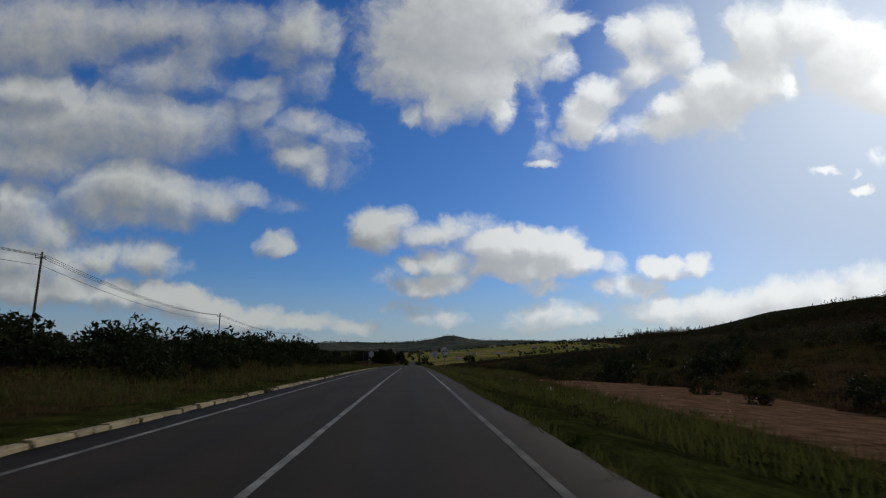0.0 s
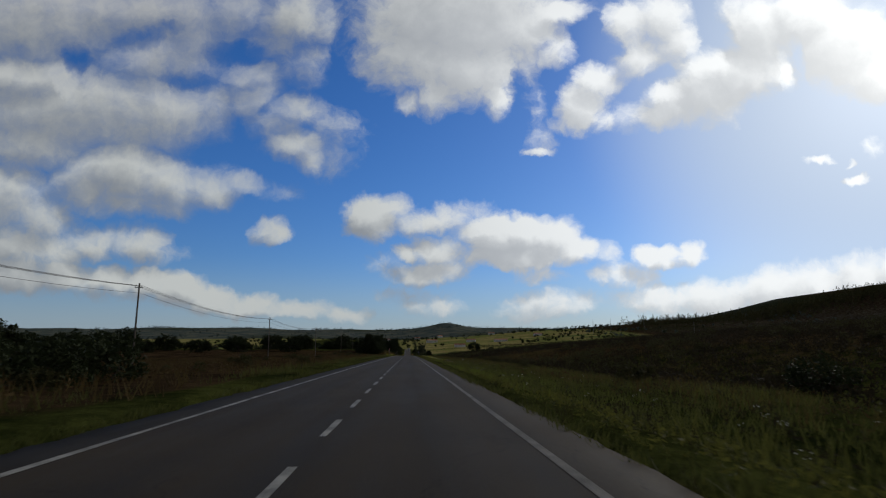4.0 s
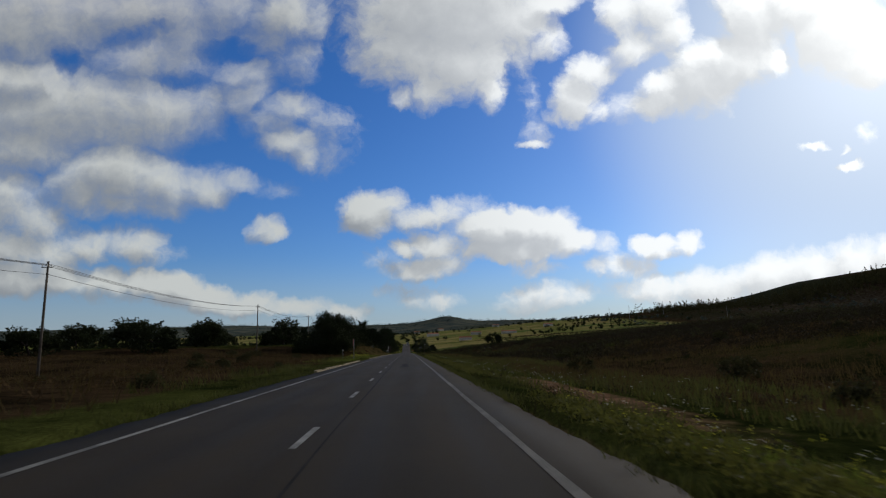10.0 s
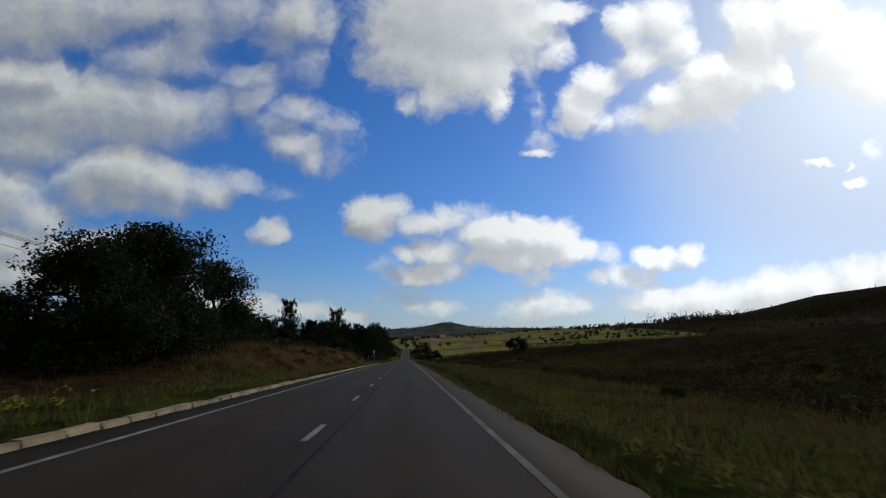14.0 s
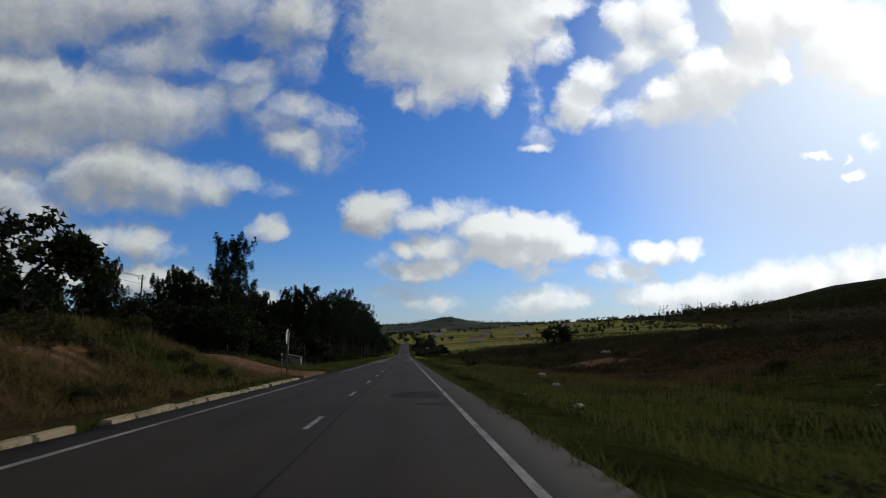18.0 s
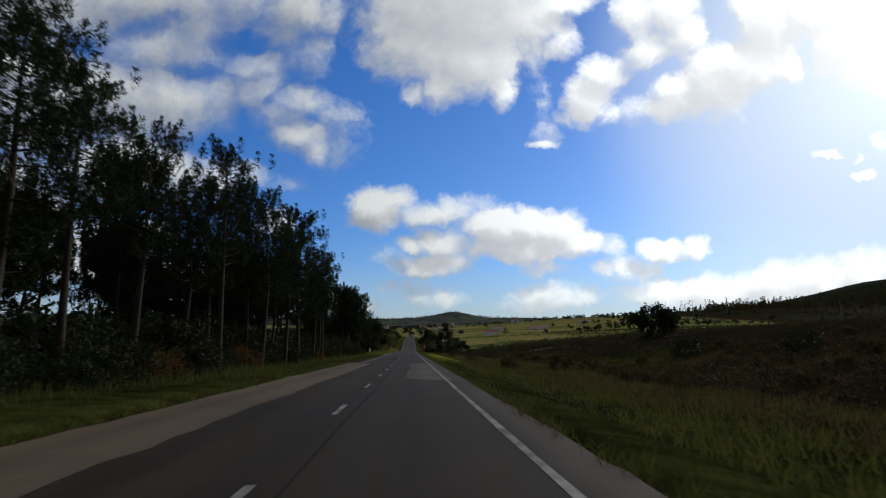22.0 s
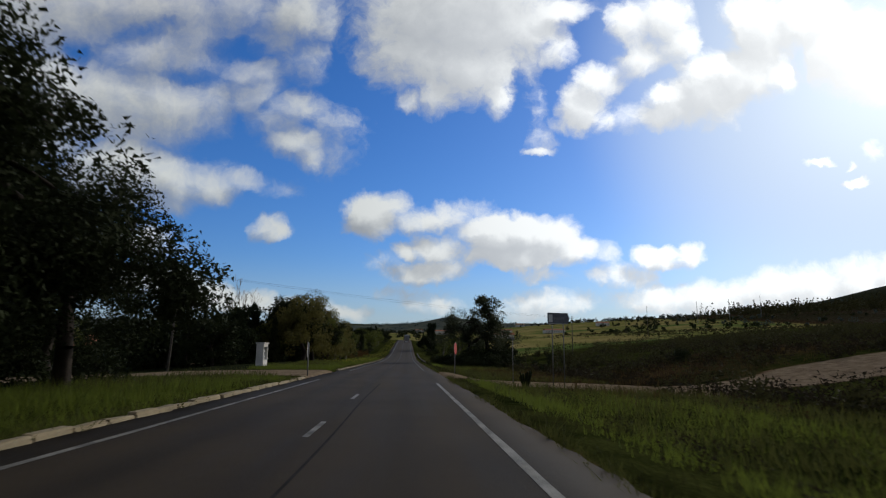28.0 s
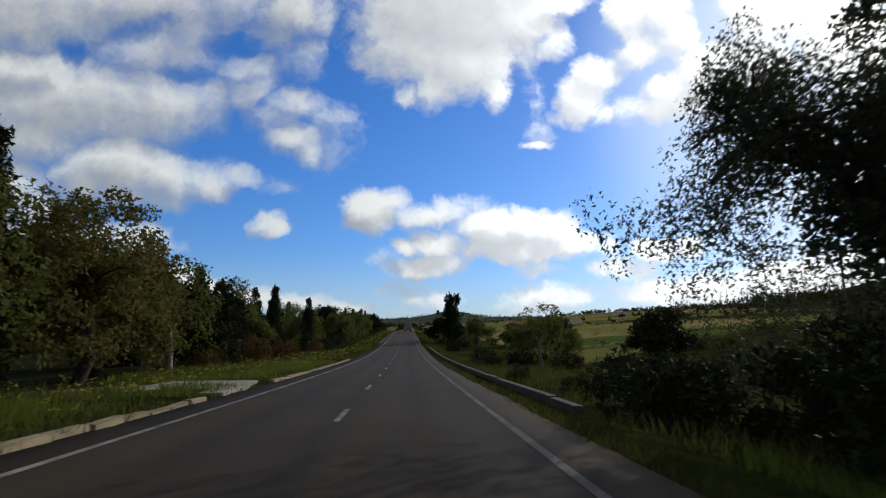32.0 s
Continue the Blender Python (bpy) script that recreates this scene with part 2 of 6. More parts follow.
def make_world():
    world = bpy.data.worlds.new("world")
    scene.world = world
    world.use_nodes = True
    tree = world.node_tree
    tree.nodes.clear()
    n = nodes_of(tree)
    sky = tree.nodes.new("ShaderNodeTexSky")
    sky.sky_type, sky.sun_disc = "NISHITA", False
    sky.sun_elevation, sky.sun_rotation = SUN_EL, SUN_AZ
    sky.air_density, sky.dust_density, sky.ozone_density = 1.1, 0.6, 3.0
    d = tree.nodes.new("ShaderNodeTexCoord").outputs["Generated"]
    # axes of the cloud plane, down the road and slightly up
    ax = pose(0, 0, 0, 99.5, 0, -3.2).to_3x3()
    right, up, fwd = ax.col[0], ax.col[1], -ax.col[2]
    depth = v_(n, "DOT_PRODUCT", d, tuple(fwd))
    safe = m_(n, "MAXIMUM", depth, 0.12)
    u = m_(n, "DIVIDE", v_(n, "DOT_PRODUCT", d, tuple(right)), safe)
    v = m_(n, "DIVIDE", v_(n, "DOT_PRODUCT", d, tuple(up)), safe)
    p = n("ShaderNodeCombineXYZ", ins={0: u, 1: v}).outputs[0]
    whole = cloud_group(True)

    def field(vec, grp):
        node = tree.nodes.new("ShaderNodeGroup")
        node.node_tree = grp
        tree.links.new(vec, node.inputs[0])
        return node.outputs[0], node.outputs[1]
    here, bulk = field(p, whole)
    # the rest of the sky, out of view, has loose clouds, greyed below
    loose = m_(n, "MULTIPLY_ADD", fbm(n, d, 2.6, 6, 0.6), 5.0, -1.6)
    front = ramp(n, m_(n, "MAXIMUM", m_(n, "MAXIMUM", m_(n, "ABSOLUTE", u), m_(n, "MULTIPLY", v, 1.55)), m_(n, "MULTIPLY", depth, -9.0)), 0.86, 1.0, 1, 0)
    dens = m_(n, "ADD", m_(n, "MULTIPLY", here, front), m_(n, "MULTIPLY", loose, m_(n, "SUBTRACT", 1.0, front)))
    sun = (math.cos(SUN_EL) * math.sin(SUN_AZ), math.cos(SUN_EL) * math.cos(SUN_AZ), math.sin(SUN_EL))
    near = v_(n, "DOT_PRODUCT", d, sun)
    veil = m_(n, "MULTIPLY", ramp(n, u, -0.12, -0.34), ramp(n, v, -0.02, 0.14))
    alpha = ramp(n, dens, m_(n, "MULTIPLY_ADD", veil, -0.40, -0.16), m_(n, "MULTIPLY_ADD", veil, 0.40, 0.80))
    toward, bulk_toward = field(v_(n, "ADD", p, (0.020, 0.034, 0)), whole)
    slope = m_(n, "ADD", m_(n, "MULTIPLY", m_(n, "SUBTRACT", bulk, bulk_toward), 1.15), m_(n, "MULTIPLY", m_(n, "SUBTRACT", here, toward), 0.45))
    thick = ramp(n, m_(n, "MULTIPLY", bulk, front), 0.3, 1.3)
    lit = ramp(n, m_(n, "MULTIPLY_ADD", thick, -0.35, m_(n, "MULTIPLY", slope, front)), -0.80, 1.05)
    glow = m_(n, "POWER", m_(n, "MAXIMUM", near, 0.0), 8.0)
    core = m_(n, "POWER", m_(n, "MAXIMUM", near, 0.0), 60.0)
    high = n("ShaderNodeSeparateXYZ", ins={0: d}).outputs[2]
    grey = mixc(n, ramp(n, near, 0.55, 0.95), (0.272, 0.297, 0.325), (0.63, 0.66, 0.69))
    # clouds overhead, above the view, are darkened to dim the light on the land
    grey = mixc(n, ramp(n, high, 0.5, 0.85), grey, (0.13, 0.133, 0.14))
    aloft = m_(n, "MULTIPLY", ramp(n, high, 0.28, 0.50), ramp(n, near, 0.70, 0.40))
    white = mixc(n, ramp(n, near, 0.55, 0.98), (0.595, 0.622, 0.61), (1.07, 1.10, 1.11))
    white = mixc(n, m_(n, "MULTIPLY", aloft, 0.75), white, (0.46, 0.47, 0.48))
    white = mixc(n, ramp(n, high, 0.5, 0.85), white, (0.30, 0.30, 0.30))
    cloud = mixc(n, lit, grey, white)
    # unseen grey deck added behind the drive, to dim the light on the ground
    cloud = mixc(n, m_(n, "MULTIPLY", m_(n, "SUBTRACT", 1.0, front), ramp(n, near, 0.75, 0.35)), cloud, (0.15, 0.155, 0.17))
    blue = n("ShaderNodeHueSaturation", ins={"Saturation": SKY_SAT, "Value": 1.0, "Color": v_(n, "MULTIPLY", sky.outputs[0], SKY_GAIN)}).outputs[0]
    haze = n("ShaderNodeSeparateXYZ", ins={0: d}).outputs[2]
    cloud = mixc(n, ramp(n, haze, 0.0, 0.10, 0.25, 0), cloud, (0.40, 0.47, 0.54))
    blue = mixc(n, ramp(n, haze, -0.05, 0.16, 0.75, 0), blue, (0.36, 0.45, 0.55))
    blue = mixc(n, ramp(n, near, 0.88, 0.99, 0, 0.92), blue, (0.53, 0.645, 0.81))   # bright haze round the sun
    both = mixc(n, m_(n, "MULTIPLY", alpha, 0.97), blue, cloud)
    halo = m_(n, "MULTIPLY_ADD", glow, 0.03, m_(n, "MULTIPLY", core, 0.35))
    final = mixc(n, 1.0, both, n("ShaderNodeCombineXYZ", ins={0: halo, 1: m_(n, "MULTIPLY", halo, 0.97), 2: m_(n, "MULTIPLY", halo, 0.9)}).outputs[0], "ADD")
    bg = n("ShaderNodeBackground", ins={"Color": final, "Strength": 1.0})
    tree.links.new(bg.outputs[0], tree.nodes.new("ShaderNodeOutputWorld").inputs[0])


SKY_GAIN, SKY_SAT = (0.056, 0.072, 0.107), 1.12
make_world()
sun_lamp = new("sun", bpy.data.lights.new("sun", "SUN"))
sun_lamp.data.energy, sun_lamp.data.angle, sun_lamp.data.color = 1.35, radians(0.6), (1.0, 0.93, 0.82)
sun_lamp.matrix_world = look((60 * math.sin(SUN_AZ), 60 * math.cos(SUN_AZ), 60 * math.tan(SUN_EL)), (0, 0, 0))


# ---- materials ----
def material(name, base, rough=0.85, vary=(0.75, 1.25), scale=3.0, fine=40.0, bump=0.3, metal=0.0, tint=None, per_object=0.0, leaf=0.0, coords="Object", spec=0.3):
    mat = bpy.data.materials.new(name)
    mat.use_nodes = True
    tree = mat.node_tree
    n = nodes_of(tree)
    bsdf = tree.nodes["Principled BSDF"]
    co = tree.nodes.new("ShaderNodeTexCoord").outputs["Object"] if coords == "Object" else tree.nodes.new("ShaderNodeNewGeometry").outputs["Position"]
    big, small = fbm(n, co, scale, 4), fbm(n, co, fine, 3)
    k = m_(n, "ADD", m_(n, "MULTIPLY", big, 0.65), m_(n, "MULTIPLY", small, 0.35))
    k = ramp(n, k, 0.3, 0.7)
    if per_object:
        rnd = tree.nodes.new("ShaderNodeObjectInfo").outputs["Random"]
        k = m_(n, "ADD", m_(n, "MULTIPLY", k, 1 - per_object), m_(n, "MULTIPLY", rnd, per_object))
    if leaf:
        isl = tree.nodes.new("ShaderNodeNewGeometry").outputs["Random Per Island"]
        k = m_(n, "ADD", m_(n, "MULTIPLY", k, 0.5), m_(n, "MULTIPLY", isl, 0.5))
    lo, hi = [c * vary[0] for c in base], [c * vary[1] for c in (tint or base)]
    col = mixc(n, k, lo, hi)
    tree.links.new(col, bsdf.inputs["Base Color"])
    bsdf.inputs["Roughness"].default_value, bsdf.inputs["Metallic"].default_value = rough, metal
    bsdf.inputs["Specular IOR Level"].default_value = spec
    if bump:
        b = n("ShaderNodeBump", ins={"Strength": bump, "Distance": 0.02, "Height": m_(n, "ADD", small, big)})
        tree.links.new(b.outputs[0], bsdf.inputs["Normal"])
    if leaf:
        tr = n("ShaderNodeBsdfTranslucent", ins={"Color": mixc(n, 0.5, [c * 1.5 for c in lo], [c * 2.0 for c in hi])})
        mx = n("ShaderNodeMixShader", ins={0: leaf, 1: bsdf.outputs[0], 2: tr.outputs[0]})
        tree.links.new(mx.outputs[0], tree.nodes["Material Output"].inputs[0])
    return mat


BARK = material("bark", (0.040, 0.031, 0.024), 0.95, (0.6, 1.3), 2.0, 18.0, 0.8)
PALE_BARK = material("pale_bark", (0.22, 0.19, 0.16), 0.95, (0.6, 1.2), 2.0, 18.0, 0.6)
PINE_LEAF = material("pine_needles", (0.020, 0.030, 0.013), 0.75, (0.6, 1.4), 1.5, 9, 0, leaf=0.12, per_object=0.2, spec=0.06)
OAK_LEAF = material("oak_leaves", (0.023, 0.030, 0.012), 0.7, (0.6, 1.4), 1.5, 9, 0, leaf=0.12, per_object=0.2, spec=0.06)
LIGHT_LEAF = material("light_leaves", (0.080, 0.092, 0.022), 0.7, (0.6, 1.4), 1.5, 9, 0, leaf=0.35, per_object=0.3, spec=0.06)
RUST_LEAF = material("rust_leaves", (0.075, 0.044, 0.017), 0.8, (0.6, 1.3), 1.5, 9, 0, leaf=0.3, per_object=0.3, spec=0.06)
SCRUB_LEAF = material("scrub_leaves", (0.032, 0.033, 0.016), 0.85, (0.5, 1.5), 0.8, 9, 0, leaf=0.2, per_object=0.4, tint=(0.048, 0.046, 0.018), spec=0.06)
HEATH_LEAF = material("heath_leaves", (0.046, 0.027, 0.014), 0.9, (0.4, 1.5), 0.2, 9, 0, leaf=0.2, tint=(0.062, 0.040, 0.018), coords="World", spec=0.06)
GRASS_LEAF = material("grass_blades", (0.036, 0.050, 0.012), 0.7, (0.45, 1.5), 0.12, 6, 0, leaf=0.35, tint=(0.066, 0.068, 0.019), coords="World", spec=0.06)
DRY_LEAF = material("dry_blades", (0.056, 0.032, 0.015), 0.85, (0.5, 1.4), 0.15, 6, 0, leaf=0.3, tint=(0.068, 0.052, 0.019), coords="World", spec=0.06)
# lush grass, its green raised further to paint in the sunshine on it
LUSH_SUNLIT_LEAF = material("lush_sunlit_blades", (0.082, 0.122, 0.016), 0.65, (0.45, 1.5), 0.35, 6, 0, leaf=0.4, tint=(0.095, 0.115, 0.02), coords="World", spec=0.06)
FLOWER = material("yellow_petals", (0.45, 0.38, 0.03), 0.7, (0.6, 1.2), 2, 9, 0, leaf=0.3, tint=(0.30, 0.32, 0.03), coords="World")
WHITE_FLOWER = material("white_petals", (0.6, 0.6, 0.52), 0.7, (0.7, 1.1), 2, 9, 0, leaf=0.2, coords="World")
WEED_LEAF = material("weed_leaves", (0.046, 0.055, 0.014), 0.7, (0.5, 1.4), 0.5, 6, 0, leaf=0.35, tint=(0.088, 0.086, 0.020), coords="World", spec=0.06)
# leaves of the far woods, with distance haze mixed into their colour
HAZED_LEAF = material("hazed_leaves", (0.050, 0.064, 0.056), 0.8, (0.7, 1.3), 0.02, 1, 0, leaf=0.2, coords="World", spec=0.06)
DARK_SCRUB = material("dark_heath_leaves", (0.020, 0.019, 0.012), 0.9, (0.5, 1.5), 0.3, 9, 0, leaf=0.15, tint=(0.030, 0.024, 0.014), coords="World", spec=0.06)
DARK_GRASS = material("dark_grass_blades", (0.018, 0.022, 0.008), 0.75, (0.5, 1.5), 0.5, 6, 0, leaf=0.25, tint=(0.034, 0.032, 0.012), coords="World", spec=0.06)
# dry grass again, lightened in its colour for the sun on the bank
SUNLIT_BANK_LEAF = material("sunlit_bank_blades", (0.15, 0.092, 0.040), 0.85, (0.4, 1.4), 0.5, 6, 0, leaf=0.3, tint=(0.12, 0.095, 0.035), coords="World", spec=0.06)
# leaves past the crossing, with the sun's brightening put into their colour
SUNLIT_OLIVE_LEAF = material("sunlit_olive_leaves", (0.085, 0.088, 0.025), 0.7, (0.5, 1.5), 1.5, 9, 0, leaf=0.3, per_object=0.35, tint=(0.115, 0.100, 0.030), spec=0.06)
CORK_LEAF = material("cork_oak_leaves", (0.040, 0.046, 0.022), 0.6, (0.5, 1.5), 1.5, 9, 0, leaf=0.35, per_object=0.2, spec=0.25)
DARK_CONCRETE = material("dark_concrete", (0.11, 0.10, 0.085), 0.95, (0.5, 1.2), 1.3, 22, 0.6, per_object=0.3, coords="World")
CONCRETE = material("concrete", (0.36, 0.33, 0.28), 0.9, (0.55, 1.2), 1.3, 22, 0.6, per_object=0.35, coords="World")
KERB_STONE = material("kerb_concrete", (0.37, 0.305, 0.195), 0.9, (0.5, 1.15), 1.7, 25, 0.6, per_object=0.4, coords="World")
POLE_WOOD = material("pole_wood", (0.14, 0.12, 0.10), 0.95, (0.6, 1.2), 3, 30, 0.5)
WIRE = material("wire", (0.05, 0.05, 0.05), 0.6, (0.9, 1.1), 2, 25, 0)
STEEL = material("galvanised_steel", (0.20, 0.20, 0.20), 0.6, (0.6, 1.1), 6, 60, 0.1, 0.2)
SIGN_BACK = material("sign_back", (0.66, 0.67, 0.66), 0.6, (0.75, 1.08), 5, 40, 0.1, 0.1)
SIGN_WHITE = material("sign_white", (0.82, 0.83, 0.82), 0.4, (0.85, 1.05), 4, 40, 0.05)
SIGN_BLACK = material("sign_black", (0.02, 0.02, 0.022), 0.5, (0.8, 1.2), 4, 40, 0)
SIGN_GREY = material("sign_grey", (0.28, 0.28, 0.29), 0.5, (0.8, 1.1), 4, 40, 0)
SIGN_RED = material("sign_red", (0.55, 0.05, 0.04), 0.5, (0.75, 1.1), 4, 40, 0)
SIGN_DARK = material("sign_dark_blue", (0.17, 0.18, 0.21), 0.5, (0.8, 1.2), 4, 40, 0)
WALL_WHITE = material("white_wall", (0.72, 0.70, 0.65), 0.9, (0.75, 1.05), 0.6, 14, 0.2)
ROOF_TILE = material("roof_tile", (0.34, 0.13, 0.07), 0.9, (0.7, 1.2), 1.0, 12, 0.4)
DARK_GLASS = material("dark_glass", (0.02, 0.025, 0.03), 0.12, (0.9, 1.1), 1, 9, 0, spec=0.5)
RUBBER = material("rubber", (0.02, 0.02, 0.02), 0.8, (0.8, 1.2), 4, 40, 0.2)
TRUCK_GREY = material("truck_tarp", (0.30, 0.31, 0.32), 0.6, (0.8, 1.1), 0.5, 12, 0.1)
ROCK = material("pale_rock", (0.45, 0.42, 0.36), 0.95, (0.6, 1.15), 1.5, 14, 0.8, per_object=0.3)
PAINT = material("road_paint", (0.25, 0.245, 0.22), 0.8, (0.25, 1.35), 1.6, 45, 0.1, coords="World")
WORN_PAINT = material("worn_road_paint", (0.115, 0.108, 0.094), 0.85, (0.35, 1.4), 1.1, 40, 0.1, coords="World")
TAR = material("tar_patch", (0.019, 0.0178, 0.0165), 0.9, (0.5, 1.4), 2.0, 50, 0.4, coords="World", spec=0.08)


def asphalt_material(name="asphalt", k0=1.0, tint=(1, 1, 1), wear=0.50):
    mat = bpy.data.materials.new(name)
    mat.use_nodes = True
    tree = mat.node_tree
    n = nodes_of(tree)
    co = tree.nodes.new("ShaderNodeNewGeometry").outputs["Position"]
    x = n("ShaderNodeSeparateXYZ", ins={0: co}).outputs[0]
    long = v_(n, "MULTIPLY", co, (1.0, 0.06, 1.0))
    streak, blot, grit = fbm(n, long, 1.6, 4), fbm(n, co, 0.35, 4), fbm(n, co, 130, 2)
    # wheel tracks polished a little paler than the crown between them
    wave = m_(n, "ABSOLUTE", m_(n, "SINE", m_(n, "MULTIPLY", x, math.pi / 1.5)))
    k = m_(n, "ADD", m_(n, "MULTIPLY", streak, 0.45), m_(n, "ADD", m_(n, "MULTIPLY", blot, 0.35), m_(n, "MULTIPLY", wave, 0.12)))
    col = mixc(n, ramp(n, k, 0.28, 0.72), (0.020, 0.018, 0.016), (0.064, 0.057, 0.048))
    col = mixc(n, ramp(n, grit, 0.35, 0.75, 0, 0.55), col, (0.075, 0.071, 0.066))
    chips = fbm(n, co, 38, 4, 0.7)
    col = mixc(n, ramp(n, chips, 0.55, 0.72, 0, 0.7), col, (0.095, 0.088, 0.078))
    col = mixc(n, ramp(n, chips, 0.45, 0.30, 0, 0.7), col, (0.016, 0.015, 0.014))
    cell = n("ShaderNodeTexVoronoi", ins={"Vector": v_(n, "MULTIPLY_ADD", v_(n, "SUBTRACT", n("ShaderNodeTexNoise", ins={"Vector": co, "Scale": 1.1, "Detail": 5.0}).outputs[1], (0.5, 0.5, 0.5)), (1.6, 1.6, 0), v_(n, "MULTIPLY", co, (1, 0.45, 0))), "Scale": 0.42})
    cell.feature = "DISTANCE_TO_EDGE"
    cracks = m_(n, "MULTIPLY", ramp(n, cell.outputs[0], 0.002, 0.009, 1, 0), ramp(n, fbm(n, co, 0.09, 3), wear, wear + 0.1))
    col = mixc(n, m_(n, "MULTIPLY", cracks, 0.7), col, (0.012, 0.011, 0.011))
    # dust washed to the margins
    margin = m_(n, "ADD", m_(n, "ABSOLUTE", m_(n, "SUBTRACT", x, 0.2)), m_(n, "MULTIPLY_ADD", fbm(n, co, 0.9, 5), 1.4, -0.7))
    col = mixc(n, ramp(n, margin, 3.1, 3.8, 0, 0.3), col, (0.052, 0.043, 0.032))
    # a paler surfacing from the crossing onwards
    along = n("ShaderNodeSeparateXYZ", ins={0: co}).outputs[1]
    col = mixc(n, 1.0, col, mixc(n, ramp(n, along, 560, 600), [k0 * c for c in tint], [1.45 * k0 * c for c in tint]), "MULTIPLY")
    b = tree.nodes["Principled BSDF"]
    tree.links.new(col, b.inputs["Base Color"])
    tree.links.new(ramp(n, streak, 0.3, 0.7, 0.78, 0.92), b.inputs["Roughness"])
    b.inputs["Specular IOR Level"].default_value = 0.12
    bump = n("ShaderNodeBump", ins={"Strength": 0.35, "Distance": 0.006, "Height": grit})
    tree.links.new(bump.outputs[0], b.inputs["Normal"])
    return mat


def ground_material():
    mat = bpy.data.materials.new("ground_cover")
    mat.use_nodes = True
    tree = mat.node_tree
    n = nodes_of(tree)
    co = tree.nodes.new("ShaderNodeNewGeometry").outputs["Position"]

    def zone(name):
        node = tree.nodes.new("ShaderNodeAttribute")
        node.attribute_name = name
        return node.outputs["Fac"]
    mid, big, fine, tiny = fbm(n, co, 0.16, 5), fbm(n, co, 0.012, 4), fbm(n, co, 1.3, 5), fbm(n, co, 14, 4)
    k = m_(n, "ADD", m_(n, "MULTIPLY", mid, 0.6), m_(n, "MULTIPLY", fine, 0.4))
    grass = mixc(n, ramp(n, k, 0.34, 0.66), (0.010, 0.014, 0.004), (0.055, 0.062, 0.016))
    heath = mixc(n, ramp(n, k, 0.34, 0.66), (0.010, 0.008, 0.005), (0.062, 0.040, 0.021))
    fields = mixc(n, ramp(n, big, 0.44, 0.56), (0.17, 0.17, 0.05), (0.27, 0.22, 0.085))
    fields = mixc(n, ramp(n, fbm(n, v_(n, "MULTIPLY", co, (0.35, 1.6, 1)), 0.02, 3), 0.52, 0.60), fields, (0.09, 0.13, 0.035))
    earth = mixc(n, ramp(n, fine, 0.3, 0.7), (0.100, 0.060, 0.037), (0.205, 0.122, 0.073))
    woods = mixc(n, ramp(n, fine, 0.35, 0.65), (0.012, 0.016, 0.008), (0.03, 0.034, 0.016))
    # hill ground with the haze of distance put into its base colour
    hazed_upland = mixc(n, ramp(n, big, 0.42, 0.58), (0.060, 0.076, 0.070), (0.105, 0.112, 0.085))
    edge = m_(n, "MULTIPLY_ADD", k, 0.9, -0.45)

    def mask(name):
        return ramp(n, m_(n, "ADD", zone(name), edge), 0.35, 0.65)
    col = mixc(n, mask("heath"), grass, heath)
    col = mixc(n, mask("field"), col, fields)
    col = mixc(n, mask("hazed_upland"), col, hazed_upland)
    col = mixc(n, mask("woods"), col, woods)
    col = mixc(n, mask("earth"), col, earth)
    pale = mixc(n, ramp(n, fine, 0.3, 0.7), (0.155, 0.115, 0.076), (0.27, 0.21, 0.145))
    col = mixc(n, mask("gravel"), col, pale)
    col = mixc(n, 0.45, col, mixc(n, ramp(n, tiny, 0.3, 0.7), [0.35] * 3, [1.6] * 3), "MULTIPLY")
    b = tree.nodes["Principled BSDF"]
    tree.links.new(col, b.inputs["Base Color"])
    b.inputs["Roughness"].default_value, b.inputs["Specular IOR Level"].default_value = 1.0, 0.0
    bump = n("ShaderNodeBump", ins={"Strength": 0.8, "Distance": 0.12, "Height": m_(n, "ADD", fine, m_(n, "MULTIPLY", tiny, 0.5))})
    tree.links.new(bump.outputs[0], b.inputs["Normal"])
    return mat


ASPHALT, GROUND = asphalt_material("asphalt", 0.56, (1.19, 1.0, 0.75), 0.52), ground_material()
SANDY_ASPHALT = asphalt_material("sandy_asphalt", 2.3, (1.1, 0.95, 0.76), 0.5)
PALE_ASPHALT = asphalt_material("worn_pale_asphalt", 1.75, (1.08, 0.97, 0.82), 0.46)

# ---- lie of the land ----
GRADES = ((-400, 0.3), (0, 0.3), (100, -0.4), (250, -0.7), (390, -1.05), (560, -1.0), (660, -0.9), (690, -0.4), (760, 2.2), (850, 2.0), (900, 1.0), (950, 0), (1000, -1.5), (1100, -1.0), (1101, 0), (6000, 0))
_ys = np.arange(-400, 6000, 1.0)
_zs = np.cumsum(np.tan(np.radians(np.interp(_ys, *zip(*GRADES)))))
_zs -= np.interp(0, _ys, _zs)
ROAD_L, ROAD_R = -3.70, 3.75   # edges of the asphalt


def road_z(y):
    return np.interp(y, _ys, _zs)


def bumps(x, y, s, seed=0.0):
    """Cheap smooth unevenness, about -1 to 1."""
    return (np.sin(x / s + 1.3 * np.sin(y / s * 0.71 + seed) + seed) + np.sin(y / s * 0.93 - 1.1 * np.sin(x / s * 0.83 - seed) + 2 * seed)) * 0.5


def step(a, b, v):
    k = np.clip((v - a) / (b - a), 0, 1)
    return k * k * (3 - 2 * k)


def win(v, a, b, soft):
    """1 between a and b, falling to 0 over soft."""
    return step(a - soft, a, v) * (1 - step(b, b + soft, v))


